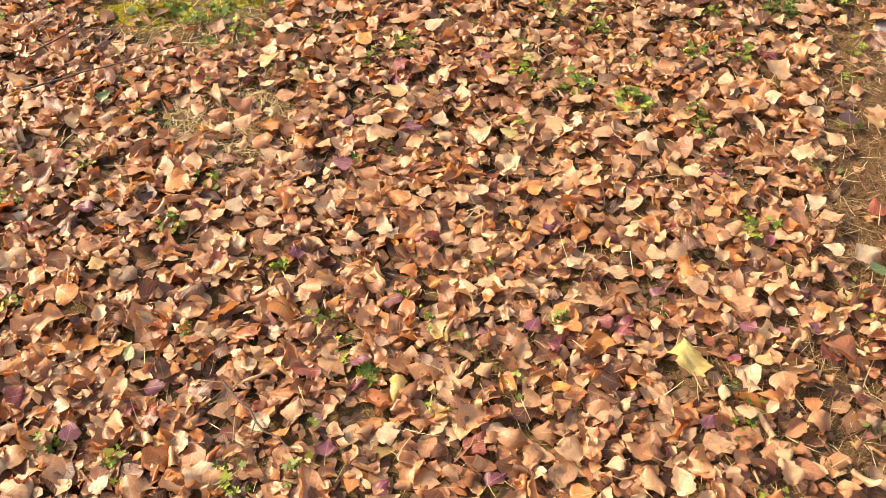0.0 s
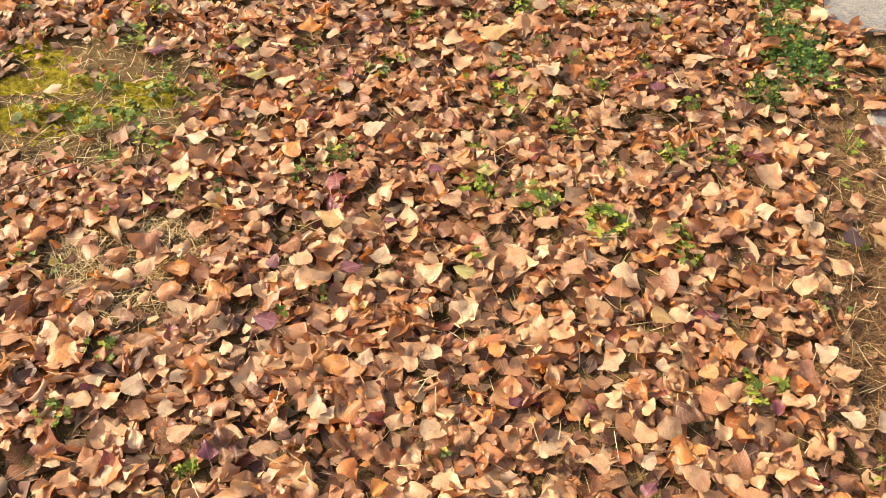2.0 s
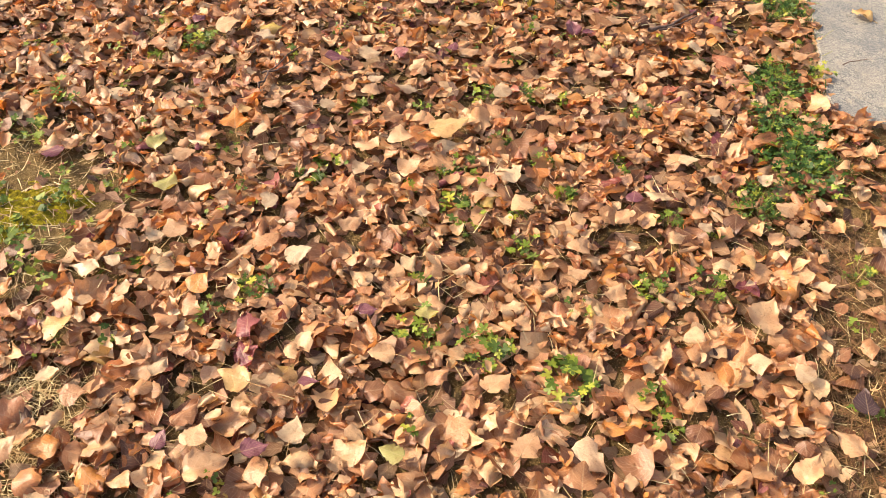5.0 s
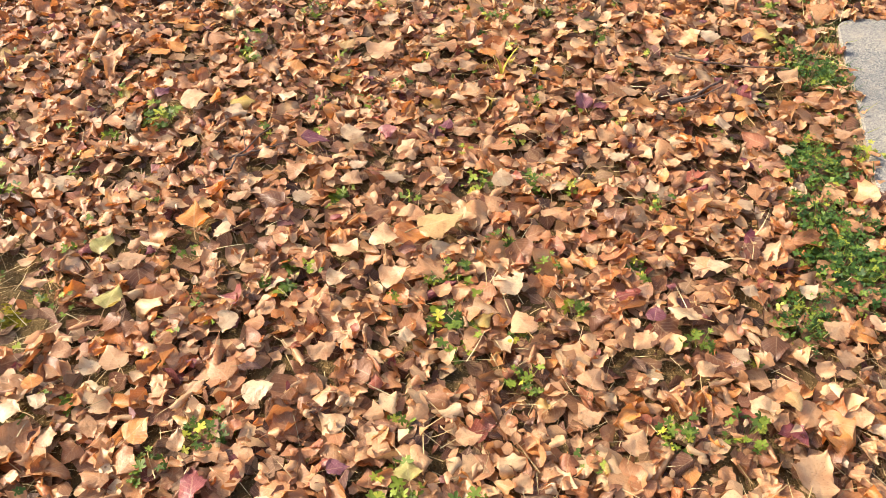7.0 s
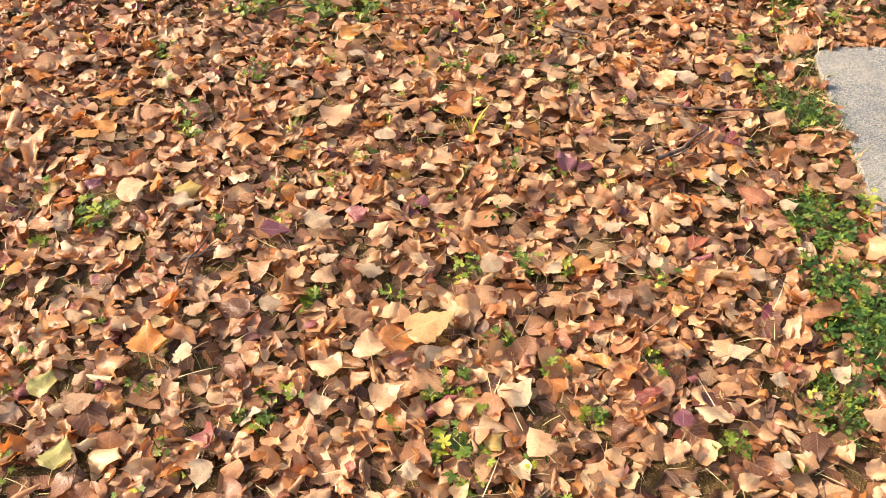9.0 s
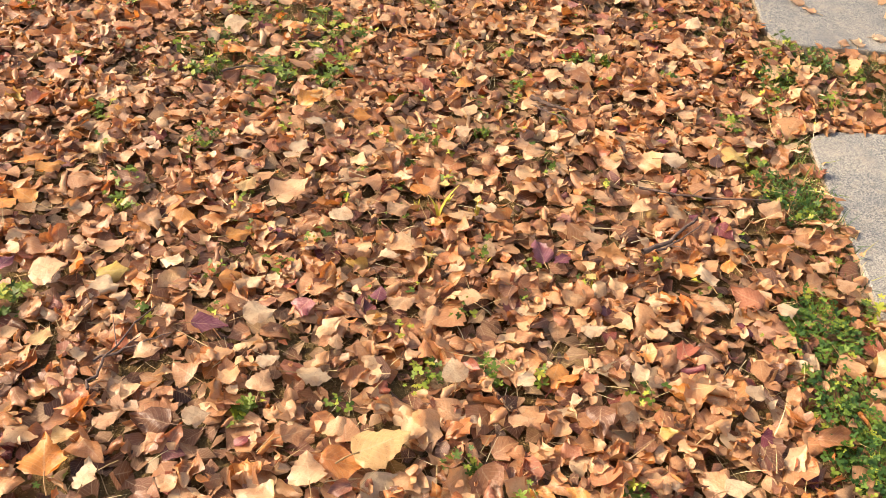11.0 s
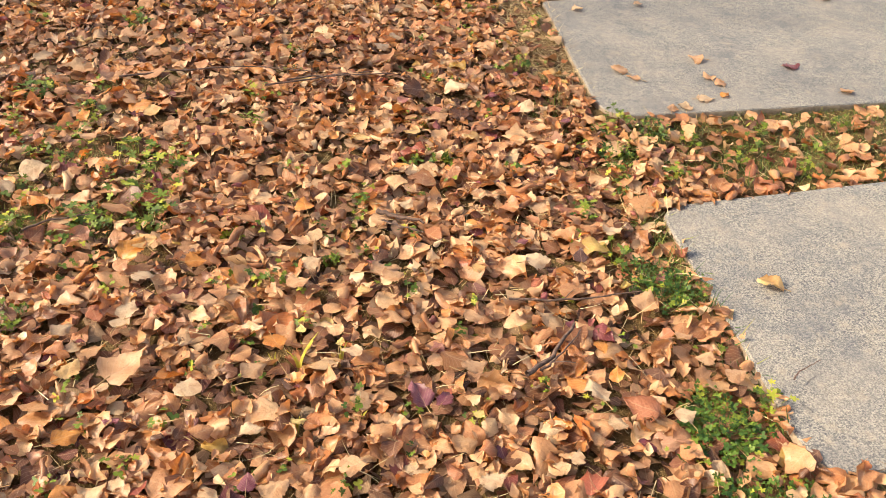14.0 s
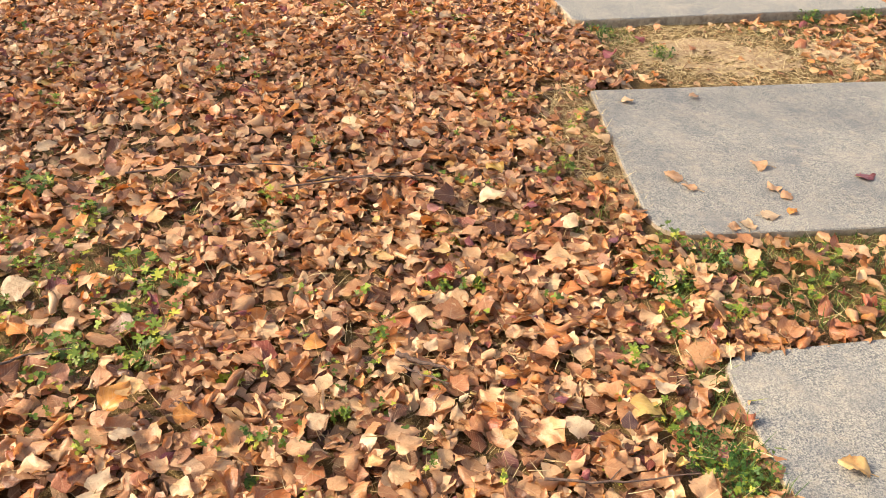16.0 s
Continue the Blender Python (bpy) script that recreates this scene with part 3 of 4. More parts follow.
# ---- single leaves ----
leaf_rng = np.random.default_rng(21)
SINGLE, STALKS = [], []
for k in range(14):
    p, uv, q = leaf_shape(leaf_rng, 14, 9, leaf_rng.uniform(-0.7, 0.5), leaf_rng.uniform(-0.5, 0.4), 0.09, False, crumple=0.8)
    SINGLE.append((p, uv, q))
    foot, inner = p[4], p[4 + 18]
    out = (foot - inner) * (1, 1, 0.3)
    out /= np.linalg.norm(out)
    s = np.linspace(-0.10, leaf_rng.uniform(0.25, 0.5), 6)[:, None]
    v, f = tube(foot + s * out + s ** 2 * np.array((0, leaf_rng.uniform(-0.6, 0.6), -0.1)) + (0, 0, 0.004), np.linspace(0.011, 0.016, 6), 5)
    me = mesh_from("stalk", v, f)
    me.materials.append(stalk_mat)
    STALKS.append(me)
single_meshes = {}
single_count = [0]


def single_leaf(kind, x, y, length, yaw, z, tilt, group, place):
    """One leaf that stands out: its toothed blade, with the stalk as a part."""
    single_count[0] += 1
    i = single_count[0] * 5 % len(SINGLE)
    if (kind, i) not in single_meshes:
        p, uv, q = SINGLE[i]
        me = mesh_from("fallen_leaf", p, q, uv)
        me.materials.append(LEAF_MATS[kind])
        single_meshes[kind, i] = me
    ob = new("fallen_leaf", single_meshes[kind, i])
    stalk = new("stalk", STALKS[i])
    stalk.parent = ob
    tagged(stalk)
    rng = random.Random(single_count[0])
    s = length * 0.85
    m = pose(0, 0, 0, rng.gauss(0, tilt), rng.gauss(0, tilt), yaw) @ Matrix.Diagonal((s, s, s, 1))
    if place.endswith("slab"):
        z -= min((m @ v.co).z for v in ob.data.vertices)
    ob.matrix_basis = Matrix.Translation((x, y, z)) @ m
    return tagged(ob, f"{WORDS[kind]} dry leaf with curled edges {place}", "leaf", group)


def fallen_leaf(kind, x, y, length, yaw):
    single_leaf(kind, x, y, length, yaw, 0.027 + 0.6 * float(bank(x)), 8, "distinct leaves in the litter", "on the leaf litter")
    TAKEN.append((x, y, length * 0.52, 0.0))


def slab_leaf(kind, x, y, length, yaw, slab):
    single_leaf(kind, x, y, length, yaw, SLABS[slab][2] + 0.001, 4, "leaves on the slabs", "lying on a granite slab")


# ---- single things along the walk ----
fallen_leaf("yellow", 0.52, 1.25, 0.145, 99)
fallen_leaf("pale", 0.93, 1.64, 0.092, 24)
fallen_leaf("green", 0.95, 1.59, 0.066, 12)
fallen_leaf("green", -1.08, 1.82, 0.059, 96)
fallen_leaf("green", -0.63, 1.02, 0.051, 115)
fallen_leaf("orange", -0.45, 2.25, 0.067, 59)
fallen_leaf("honey", -0.30, 2.02, 0.095, 162)
fallen_leaf("honey", -0.70, 2.09, 0.084, 151)
fallen_leaf("purple", -0.21, 1.87, 0.065, 28)
fallen_leaf("purple", -0.36, 1.69, 0.065, 178)
fallen_leaf("purple", 0.45, 1.42, 0.048, 54)
fallen_leaf("purple", 0.19, 1.27, 0.055, 74)
fallen_leaf("purple", 0.64, 1.36, 0.055, 165)
fallen_leaf("purple", 0.79, 1.39, 0.046, 65)
fallen_leaf("purple", 0.56, 1.10, 0.051, 59)
fallen_leaf("purple", 0.19, 1.57, 0.047, 38)
fallen_leaf("purple", -0.15, 2.03, 0.049, 12)
fallen_leaf("purple", -0.93, 1.40, 0.066, 179)
fallen_leaf("purple", -0.15, 1.10, 0.053, 24)
fallen_leaf("purple", -0.66, 0.82, 0.049, 100)
fallen_leaf("purple", -0.16, 0.89, 0.057, 98)
fallen_leaf("purple", -0.54, 0.95, 0.050, 24)
fallen_leaf("purple", -0.38, 1.37, 0.054, 122)
fallen_leaf("purple", -0.39, 1.86, 0.047, 77)
fallen_leaf("purple", 0.17, 0.89, 0.060, 43)
fallen_leaf("pale", -0.05, 0.94, 0.059, 35)
fallen_leaf("pale", -0.55, 0.73, 0.059, 62)
fallen_leaf("pale", 0.00, 1.66, 0.060, 220)
fallen_leaf("pale", -0.13, 1.63, 0.057, 81)
fallen_leaf("tan", -0.25, 0.96, 0.075, 90)
fallen_leaf("tan", 0.58, 1.05, 0.074, 12)
fallen_leaf("tan", 0.71, 1.02, 0.072, 116)
fallen_leaf("tan", 0.51, 0.96, 0.081, 110)
fallen_leaf("orange", -0.84, 1.14, 0.069, 152)
fallen_leaf("orange", 0.27, 1.12, 0.053, 23)
fallen_leaf("pale", -0.13, 3.03, 0.080, 10)
fallen_leaf("orange", -0.55, 2.82, 0.103, 109)
fallen_leaf("honey", 0.01, 2.89, 0.130, 26)
fallen_leaf("olive", -0.71, 2.70, 0.084, 90)
fallen_leaf("tan", 0.22, 2.09, 0.087, 53)
fallen_leaf("tan", 0.29, 1.96, 0.093, 69)
fallen_leaf("pale", -0.15, 1.92, 0.074, 87)
fallen_leaf("pale", 0.55, 2.70, 0.086, 159)
fallen_leaf("pale", -0.71, 2.25, 0.087, 177)
fallen_leaf("purple", -0.35, 3.14, 0.085, 10)
fallen_leaf("purple", 0.31, 3.43, 0.079, 110)
fallen_leaf("purple", 0.36, 3.41, 0.068, 61)
fallen_leaf("purple", 0.49, 2.69, 0.049, 83)
fallen_leaf("purple", -0.07, 2.23, 0.051, 23)
fallen_leaf("purple", -0.95, 2.61, 0.069, 27)
fallen_leaf("olive", 0.05, 2.25, 0.068, 107)
fallen_leaf("olive", 0.04, 1.90, 0.061, 167)
fallen_leaf("tan", 0.81, 1.99, 0.082, 59)
fallen_leaf("umber", 0.94, 2.16, 0.076, 88)
fallen_leaf("tan", 0.87, 2.63, 0.067, 10)
fallen_leaf("tan", 0.77, 2.36, 0.118, 63)
fallen_leaf("pale", 0.67, 3.39, 0.087, 98)
fallen_leaf("pale", -0.45, 2.02, 0.063, 74)
fallen_leaf("pale", -0.66, 1.97, 0.070, 123)
fallen_leaf("tan", -0.29, 1.82, 0.107, 33)
fallen_leaf("pale", 0.81, 2.07, 0.048, 9)
fallen_leaf("rust", -0.59, 1.93, 0.061, 22)
fallen_leaf("pale", 0.49, 3.10, 0.059, 106)
fallen_leaf("rust", -0.37, 3.02, 0.063, 148)
fallen_leaf("olive", -0.63, 2.55, 0.086, 92)
fallen_leaf("tan", -0.63, 2.66, 0.070, 30)
fallen_leaf("purple", -0.80, 3.27, 0.058, 66)
fallen_leaf("umber", 0.78, 3.83, 0.051, 80)
fallen_leaf("pale", 0.41, 3.20, 0.066, 17)
fallen_leaf("pale", -0.18, 2.68, 0.061, 16)
fallen_leaf("pale", -0.47, 3.31, 0.065, 169)
fallen_leaf("pale", -0.40, 3.71, 0.064, 38)
fallen_leaf("pale", -0.28, 3.72, 0.067, 62)
fallen_leaf("orange", -0.28, 3.98, 0.097, 53)
fallen_leaf("orange", -0.88, 3.62, 0.098, 41)
fallen_leaf("orange", -0.88, 3.46, 0.087, 56)
fallen_leaf("rust", -0.87, 3.12, 0.073, 4)
fallen_leaf("tan", -0.11, 2.83, 0.076, 104)
fallen_leaf("tan", -0.19, 2.77, 0.084, 171)
fallen_leaf("tan", 0.22, 2.62, 0.086, 116)
fallen_leaf("pale", -0.02, 3.38, 0.062, 4)
fallen_leaf("pale", 0.71, 3.07, 0.061, 59)
fallen_leaf("pale", -0.47, 2.79, 0.071, 96)
fallen_leaf("tan", -0.06, 2.71, 0.088, 27)
fallen_leaf("pale", -0.01, 2.55, 0.062, 103)
fallen_leaf("orange", -0.53, 4.21, 0.088, 137)
fallen_leaf("honey", -0.26, 4.01, 0.093, 112)
fallen_leaf("tan", -0.40, 3.80, 0.076, 359)
fallen_leaf("pale", -0.25, 3.87, 0.063, 16)
fallen_leaf("pale", -0.14, 3.51, 0.066, 79)
fallen_leaf("pale", 0.19, 3.57, 0.058, 163)
fallen_leaf("crimson", 0.65, 3.90, 0.039, 14)
fallen_leaf("crimson", 0.68, 3.59, 0.035, 56)
fallen_leaf("purple", -0.03, 3.26, 0.049, 83)
fallen_leaf("honey", 0.24, 3.76, 0.049, 358)
fallen_leaf("rust", 0.26, 3.68, 0.058, 358)
fallen_leaf("tan", 0.44, 3.49, 0.075, 24)
fallen_leaf("tan", -0.60, 3.35, 0.086, 58)
fallen_leaf("tan", 0.02, 3.24, 0.073, 35)
fallen_leaf("orange", -0.35, 3.41, 0.072, 27)
fallen_leaf("honey", -0.28, 4.66, 0.084, 102)
fallen_leaf("tan", -0.39, 5.20, 0.089, 360)
fallen_leaf("pale", -0.64, 5.05, 0.102, 59)
fallen_leaf("pale", -0.56, 4.36, 0.091, 15)
fallen_leaf("pale", -0.27, 3.76, 0.071, 74)
fallen_leaf("pale", 0.85, 4.59, 0.072, 59)
fallen_leaf("pale", 0.52, 5.13, 0.064, 359)
fallen_leaf("pale", 0.46, 5.06, 0.073, 34)
fallen_leaf("tan", 0.59, 4.13, 0.057, 85)
fallen_leaf("honey", 0.52, 3.81, 0.043, 8)
fallen_leaf("purple", 0.95, 4.49, 0.042, 36)
fallen_leaf("pale", 0.90, 3.92, 0.072, 9)
fallen_leaf("tan", 1.11, 4.41, 0.064, 75)
fallen_leaf("tan", 0.30, 3.83, 0.095, 9)
fallen_leaf("tan", 0.74, 4.04, 0.067, 62)
fallen_leaf("pale", 0.65, 4.73, 0.100, 358)
fallen_leaf("rust", -0.02, 4.07, 0.073, 356)
fallen_leaf("pale", 0.13, 3.88, 0.060, 23)
fallen_leaf("tan", 0.11, 3.97, 0.062, 149)
fallen_leaf("pale", -1.16, 2.38, 0.065, 45)
fallen_leaf("pale", -0.55, 2.07, 0.046, 161)
fallen_leaf("tan", -0.44, 1.40, 0.069, 31)
fallen_leaf("tan", -0.26, 1.44, 0.056, 7)
fallen_leaf("pale", -0.57, 1.49, 0.068, 94)
fallen_leaf("pale", -0.49, 1.45, 0.059, 117)
fallen_leaf("tan", -0.60, 1.45, 0.060, 47)
fallen_leaf("tan", -0.59, 1.60, 0.057, 20)
fallen_leaf("tan", -0.04, 1.49, 0.063, 72)
fallen_leaf("tan", -0.04, 1.63, 0.054, 152)
fallen_leaf("pale", -0.52, 1.37, 0.051, 126)
fallen_leaf("tan", -0.27, 1.39, 0.078, 30)
fallen_leaf("tan", -0.33, 1.88, 0.065, 80)
fallen_leaf("pale", 0.85, 1.64, 0.058, 161)
fallen_leaf("pale", 0.82, 1.80, 0.058, 145)
fallen_leaf("tan", 0.86, 1.75, 0.065, 18)
fallen_leaf("tan", 0.70, 1.89, 0.058, 19)
fallen_leaf("tan", 0.59, 1.57, 0.059, 112)
fallen_leaf("tan", 0.44, 1.54, 0.069, 116)
fallen_leaf("tan", 0.42, 1.75, 0.054, 73)
fallen_leaf("pale", 0.48, 1.71, 0.044, 87)
fallen_leaf("tan", 0.45, 2.37, 0.076, 69)
fallen_leaf("tan", 0.89, 2.06, 0.086, 142)
fallen_leaf("honey", 1.00, 2.15, 0.075, 140)
fallen_leaf("pale", 0.26, 1.47, 0.055, 29)
fallen_leaf("pale", 0.45, 1.48, 0.052, 62)
fallen_leaf("tan", 0.54, 1.46, 0.068, 36)
fallen_leaf("tan", 0.35, 1.46, 0.062, 176)
fallen_leaf("rust", 0.61, 2.10, 0.056, 65)
fallen_leaf("rust", 0.30, 1.63, 0.051, 66)
fallen_leaf("pale", -0.26, 2.37, 0.077, 22)
fallen_leaf("tan", -0.37, 2.24, 0.054, 103)
fallen_leaf("tan", -0.56, 2.40, 0.082, 136)
fallen_leaf("pale", -0.22, 3.06, 0.055, 25)
fallen_leaf("pale", -0.59, 2.37, 0.059, 36)
fallen_leaf("tan", -0.38, 2.36, 0.049, 48)
fallen_leaf("tan", -0.80, 2.56, 0.068, 24)
fallen_leaf("pale", -0.66, 2.28, 0.051, 169)
fallen_leaf("rust", -0.12, 2.74, 0.061, 23)
fallen_leaf("umber", -0.29, 2.42, 0.056, 22)
fallen_leaf("orange", -0.69, 2.32, 0.048, 125)
fallen_leaf("tan", -0.60, 2.21, 0.057, 108)
fallen_leaf("tan", 0.37, 2.50, 0.066, 75)
fallen_leaf("tan", 0.15, 2.33, 0.062, 21)
fallen_leaf("tan", 0.86, 2.71, 0.076, 40)
fallen_leaf("tan", 0.59, 2.56, 0.058, 31)
fallen_leaf("pale", 0.66, 2.61, 0.054, 63)
fallen_leaf("tan", 0.37, 2.41, 0.064, 31)
fallen_leaf("pale", 0.82, 2.81, 0.057, 41)
fallen_leaf("pale", 0.69, 2.79, 0.063, 64)
fallen_leaf("rust", 0.27, 3.17, 0.056, 10)
fallen_leaf("pale", 0.63, 2.85, 0.064, 10)
fallen_leaf("tan", 0.82, 2.60, 0.060, 60)
fallen_leaf("tan", 0.86, 2.59, 0.061, 30)
fallen_leaf("tan", -0.71, 3.26, 0.095, 22)
fallen_leaf("honey", -0.65, 3.08, 0.065, 87)
fallen_leaf("tan", -0.22, 3.01, 0.063, 85)
fallen_leaf("pale", -0.26, 3.18, 0.079, 20)
fallen_leaf("tan", -0.10, 3.12, 0.043, 90)
fallen_leaf("tan", -0.45, 3.06, 0.066, 19)
fallen_leaf("pale", -0.32, 2.92, 0.062, 30)
fallen_leaf("tan", -0.47, 2.90, 0.063, 45)
fallen_leaf("honey", -0.53, 2.86, 0.053, 18)
fallen_leaf("rust", -0.14, 2.90, 0.071, 29)
fallen_leaf("orange", -0.83, 3.60, 0.086, 43)
fallen_leaf("orange", -0.85, 3.49, 0.083, 150)
fallen_leaf("tan", 0.05, 3.10, 0.043, 30)
fallen_leaf("pale", 0.27, 3.06, 0.068, 64)
fallen_leaf("pale", 0.13, 3.07, 0.064, 100)
fallen_leaf("tan", 0.26, 2.96, 0.062, 27)
fallen_leaf("pale", 0.67, 3.82, 0.074, 8)
fallen_leaf("tan", 0.88, 3.65, 0.086, 59)
fallen_leaf("tan", 0.94, 3.45, 0.060, 44)
fallen_leaf("orange", 0.73, 3.43, 0.052, 71)
fallen_leaf("pale", 0.83, 3.30, 0.056, 18)
fallen_leaf("pale", 0.58, 3.23, 0.047, 67)
fallen_leaf("tan", -0.26, 3.59, 0.129, 37)
fallen_leaf("honey", -0.37, 3.59, 0.072, 66)
fallen_leaf("tan", -0.01, 3.54, 0.079, 33)
fallen_leaf("tan", 0.16, 3.64, 0.058, 137)
fallen_leaf("tan", 0.31, 3.80, 0.075, 22)
fallen_leaf("tan", 0.36, 3.52, 0.063, 58)
fallen_leaf("rust", -0.30, 3.92, 0.053, 27)
fallen_leaf("tan", 0.47, 3.64, 0.059, 7)
fallen_leaf("tan", 0.56, 3.62, 0.060, 84)
fallen_leaf("tan", 0.92, 3.52, 0.054, 16)
fallen_leaf("tan", 0.98, 3.39, 0.060, 14)
fallen_leaf("orange", -0.47, 4.65, 0.069, 104)
fallen_leaf("rust", -0.30, 4.90, 0.111, 157)
fallen_leaf("orange", -0.88, 2.99, 0.060, 88)
fallen_leaf("yellow", 0.09, 3.65, 0.037, 85)
fallen_leaf("yellow", 0.17, 3.60, 0.030, 71)
fallen_leaf("yellow", 0.07, 3.39, 0.042, 19)
fallen_leaf("yellow", 0.42, 3.36, 0.034, 50)

slab_leaf("pale", 1.27, 5.37, 0.056, 360, 2)
slab_leaf("tan", 1.54, 5.41, 0.064, 47, 2)
slab_leaf("tan", 1.25, 4.84, 0.076, 137, 2)
slab_leaf("tan", 1.28, 4.78, 0.061, 137, 2)
slab_leaf("tan", 1.56, 4.90, 0.066, 146, 2)
slab_leaf("tan", 1.55, 4.77, 0.064, 101, 2)
slab_leaf("tan", 1.57, 4.72, 0.059, 89, 2)
slab_leaf("orange", 1.55, 4.63, 0.048, 33, 2)
slab_leaf("pale", 1.47, 4.61, 0.073, 358, 2)
slab_leaf("crimson", 1.90, 4.82, 0.084, 14, 2)
slab_leaf("pale", 1.38, 4.57, 0.071, 66, 2)
slab_leaf("tan", 1.33, 4.56, 0.062, 62, 2)
slab_leaf("pale", 2.39, 5.43, 0.070, 17, 2)
slab_leaf("tan", 2.00, 4.62, 0.066, 12, 2)
slab_leaf("honey", 1.21, 3.67, 0.085, 154, 1)
slab_leaf("honey", 1.20, 2.55, 0.059, 8, 0)
slab_leaf("crimson", 1.18, 2.48, 0.058, 71, 0)
slab_leaf("crimson", 1.13, 2.37, 0.048, 138, 0)

weed(0.03, 2.23, 0.10)
weed(0.17, 2.18, 0.10)
weed(0.36, 2.13, 0.12)
weed(0.53, 2.12, 0.07)
weed(0.67, 1.70, 0.09)
weed(0.73, 1.71, 0.06)
weed(-0.68, 1.57, 0.07)
weed(-0.41, 1.34, 0.05)
weed(-0.55, 1.12, 0.05)
weed(-0.33, 0.80, 0.08)
weed(-0.13, 1.08, 0.06)
weed(-0.11, 1.31, 0.04)
weed(-0.33, 2.27, 0.09)
weed(0.52, 2.41, 0.07)
weed(0.24, 1.32, 0.05)
weed(0.66, 2.44, 0.09)
weed(-0.71, 1.41, 0.07)
weed(-0.71, 0.80, 0.07)
weed(-0.77, 3.19, 0.11)
weed(-1.07, 2.86, 0.12)
weed(-1.07, 2.71, 0.10)
weed(-0.25, 2.97, 0.06)
weed(0.06, 2.62, 0.10)
weed(0.24, 2.49, 0.08)
weed(0.19, 2.18, 0.11)
weed(0.36, 2.13, 0.14)
weed(0.04, 2.74, 0.06)
weed(-0.41, 2.19, 0.08)
weed(-0.33, 2.29, 0.08)
weed(0.53, 2.40, 0.08)
weed(0.55, 2.05, 0.08)
weed(0.15, 2.88, 0.07)
weed(0.91, 3.27, 0.19)
weed(0.91, 2.96, 0.19)
weed(0.95, 2.88, 0.19)
weed(0.80, 2.72, 0.10)
weed(1.03, 3.32, 0.09)
weed(0.94, 3.69, 0.14)
weed(1.00, 2.53, 0.07)
weed(0.02, 2.36, 0.06)
weed(-0.29, 2.65, 0.06)
weed(-0.61, 2.30, 0.05)
weed(-0.65, 3.52, 0.08)
weed(-0.78, 3.18, 0.10)
weed(-0.87, 3.09, 0.05)
weed(-0.25, 2.95, 0.06)
weed(0.21, 3.10, 0.08)
weed(0.30, 3.09, 0.06)
weed(0.07, 2.76, 0.07)
weed(0.09, 2.58, 0.12)
weed(0.26, 2.81, 0.07)
weed(0.45, 2.85, 0.06)
weed(0.47, 2.80, 0.04)
weed(0.33, 2.70, 0.06)
weed(0.01, 2.73, 0.05)
weed(-0.30, 2.72, 0.04)
weed(-0.34, 2.66, 0.04)
weed(-0.05, 2.66, 0.04)
weed(0.18, 2.86, 0.06)
weed(0.58, 2.64, 0.08)
weed(0.90, 3.32, 0.13)
weed(0.95, 3.08, 0.15)
weed(0.91, 2.92, 0.17)
weed(0.82, 2.78, 0.10)
weed(-0.54, 3.76, 0.07)
weed(-0.81, 3.88, 0.09)
weed(-0.27, 4.16, 0.11)
weed(-0.32, 4.25, 0.11)
weed(-0.43, 4.17, 0.11)
weed(-0.57, 4.14, 0.09)
weed(-0.26, 4.11, 0.09)
weed(-0.52, 3.80, 0.07)
weed(-0.65, 3.60, 0.08)
weed(0.00, 3.75, 0.05)
weed(0.55, 4.34, 0.05)
weed(0.87, 4.06, 0.06)
weed(1.01, 4.19, 0.08)
weed(1.05, 4.42, 0.09)
weed(0.88, 3.08, 0.15)
weed(0.90, 3.27, 0.15)
weed(0.88, 3.02, 0.14)
weed(0.08, 3.08, 0.07)
weed(0.20, 3.10, 0.07)
weed(-0.95, 4.75, 0.12)
weed(-0.78, 4.60, 0.11)
weed(-0.63, 4.86, 0.10)
weed(-0.46, 4.71, 0.09)
weed(-0.64, 4.86, 0.12)
weed(0.02, 4.80, 0.08)
weed(-0.38, 5.38, 0.12)
weed(-0.71, 5.40, 0.08)
weed(-0.31, 4.47, 0.12)
weed(-0.23, 4.39, 0.12)
weed(-0.23, 4.22, 0.12)
weed(-0.40, 4.12, 0.11)
weed(-0.05, 4.04, 0.06)
weed(0.01, 4.61, 0.08)
weed(0.15, 5.08, 0.07)
weed(0.51, 4.53, 0.05)
weed(0.55, 4.35, 0.05)
weed(0.18, 3.92, 0.05)
weed(0.93, 4.95, 0.08)
weed(0.85, 5.42, 0.07)
weed(1.11, 4.51, 0.08)
weed(1.20, 4.42, 0.10)
weed(1.05, 4.30, 0.11)
weed(1.17, 4.16, 0.09)
weed(0.86, 4.04, 0.08)
weed(0.88, 3.85, 0.08)
weed(0.92, 3.76, 0.10)
weed(0.99, 3.69, 0.10)
weed(1.56, 5.82, 0.12)
weed(1.37, 6.05, 0.10)
weed(2.44, 6.26, 0.13)
weed(2.75, 6.31, 0.11)

twig((-1.31, 1.80), (-1.18, 1.91), (-0.96, 2.10))
twig((-1.38, 1.95), (-1.30, 2.15))
twig((-0.54, 3.03), (-0.48, 3.07), (-0.42, 3.11))
twig((0.57, 3.46), (0.62, 3.49), (0.69, 3.57))
twig((0.54, 3.45), (0.61, 3.50), (0.69, 3.59), thick=0.006, shoots=0)
twig((0.56, 3.69), (0.72, 3.67), (0.88, 3.68))
twig((0.12, 4.83), (0.27, 4.85), (0.41, 4.87))
twig((-0.40, 4.88), (-0.20, 4.92), (0.02, 4.93), (0.22, 4.88))
twig((0.05, 4.79), (0.25, 4.84), (0.49, 4.85))
twig((0.31, 4.07), (0.36, 4.04), (0.42, 4.01), thick=0.006, shoots=0)
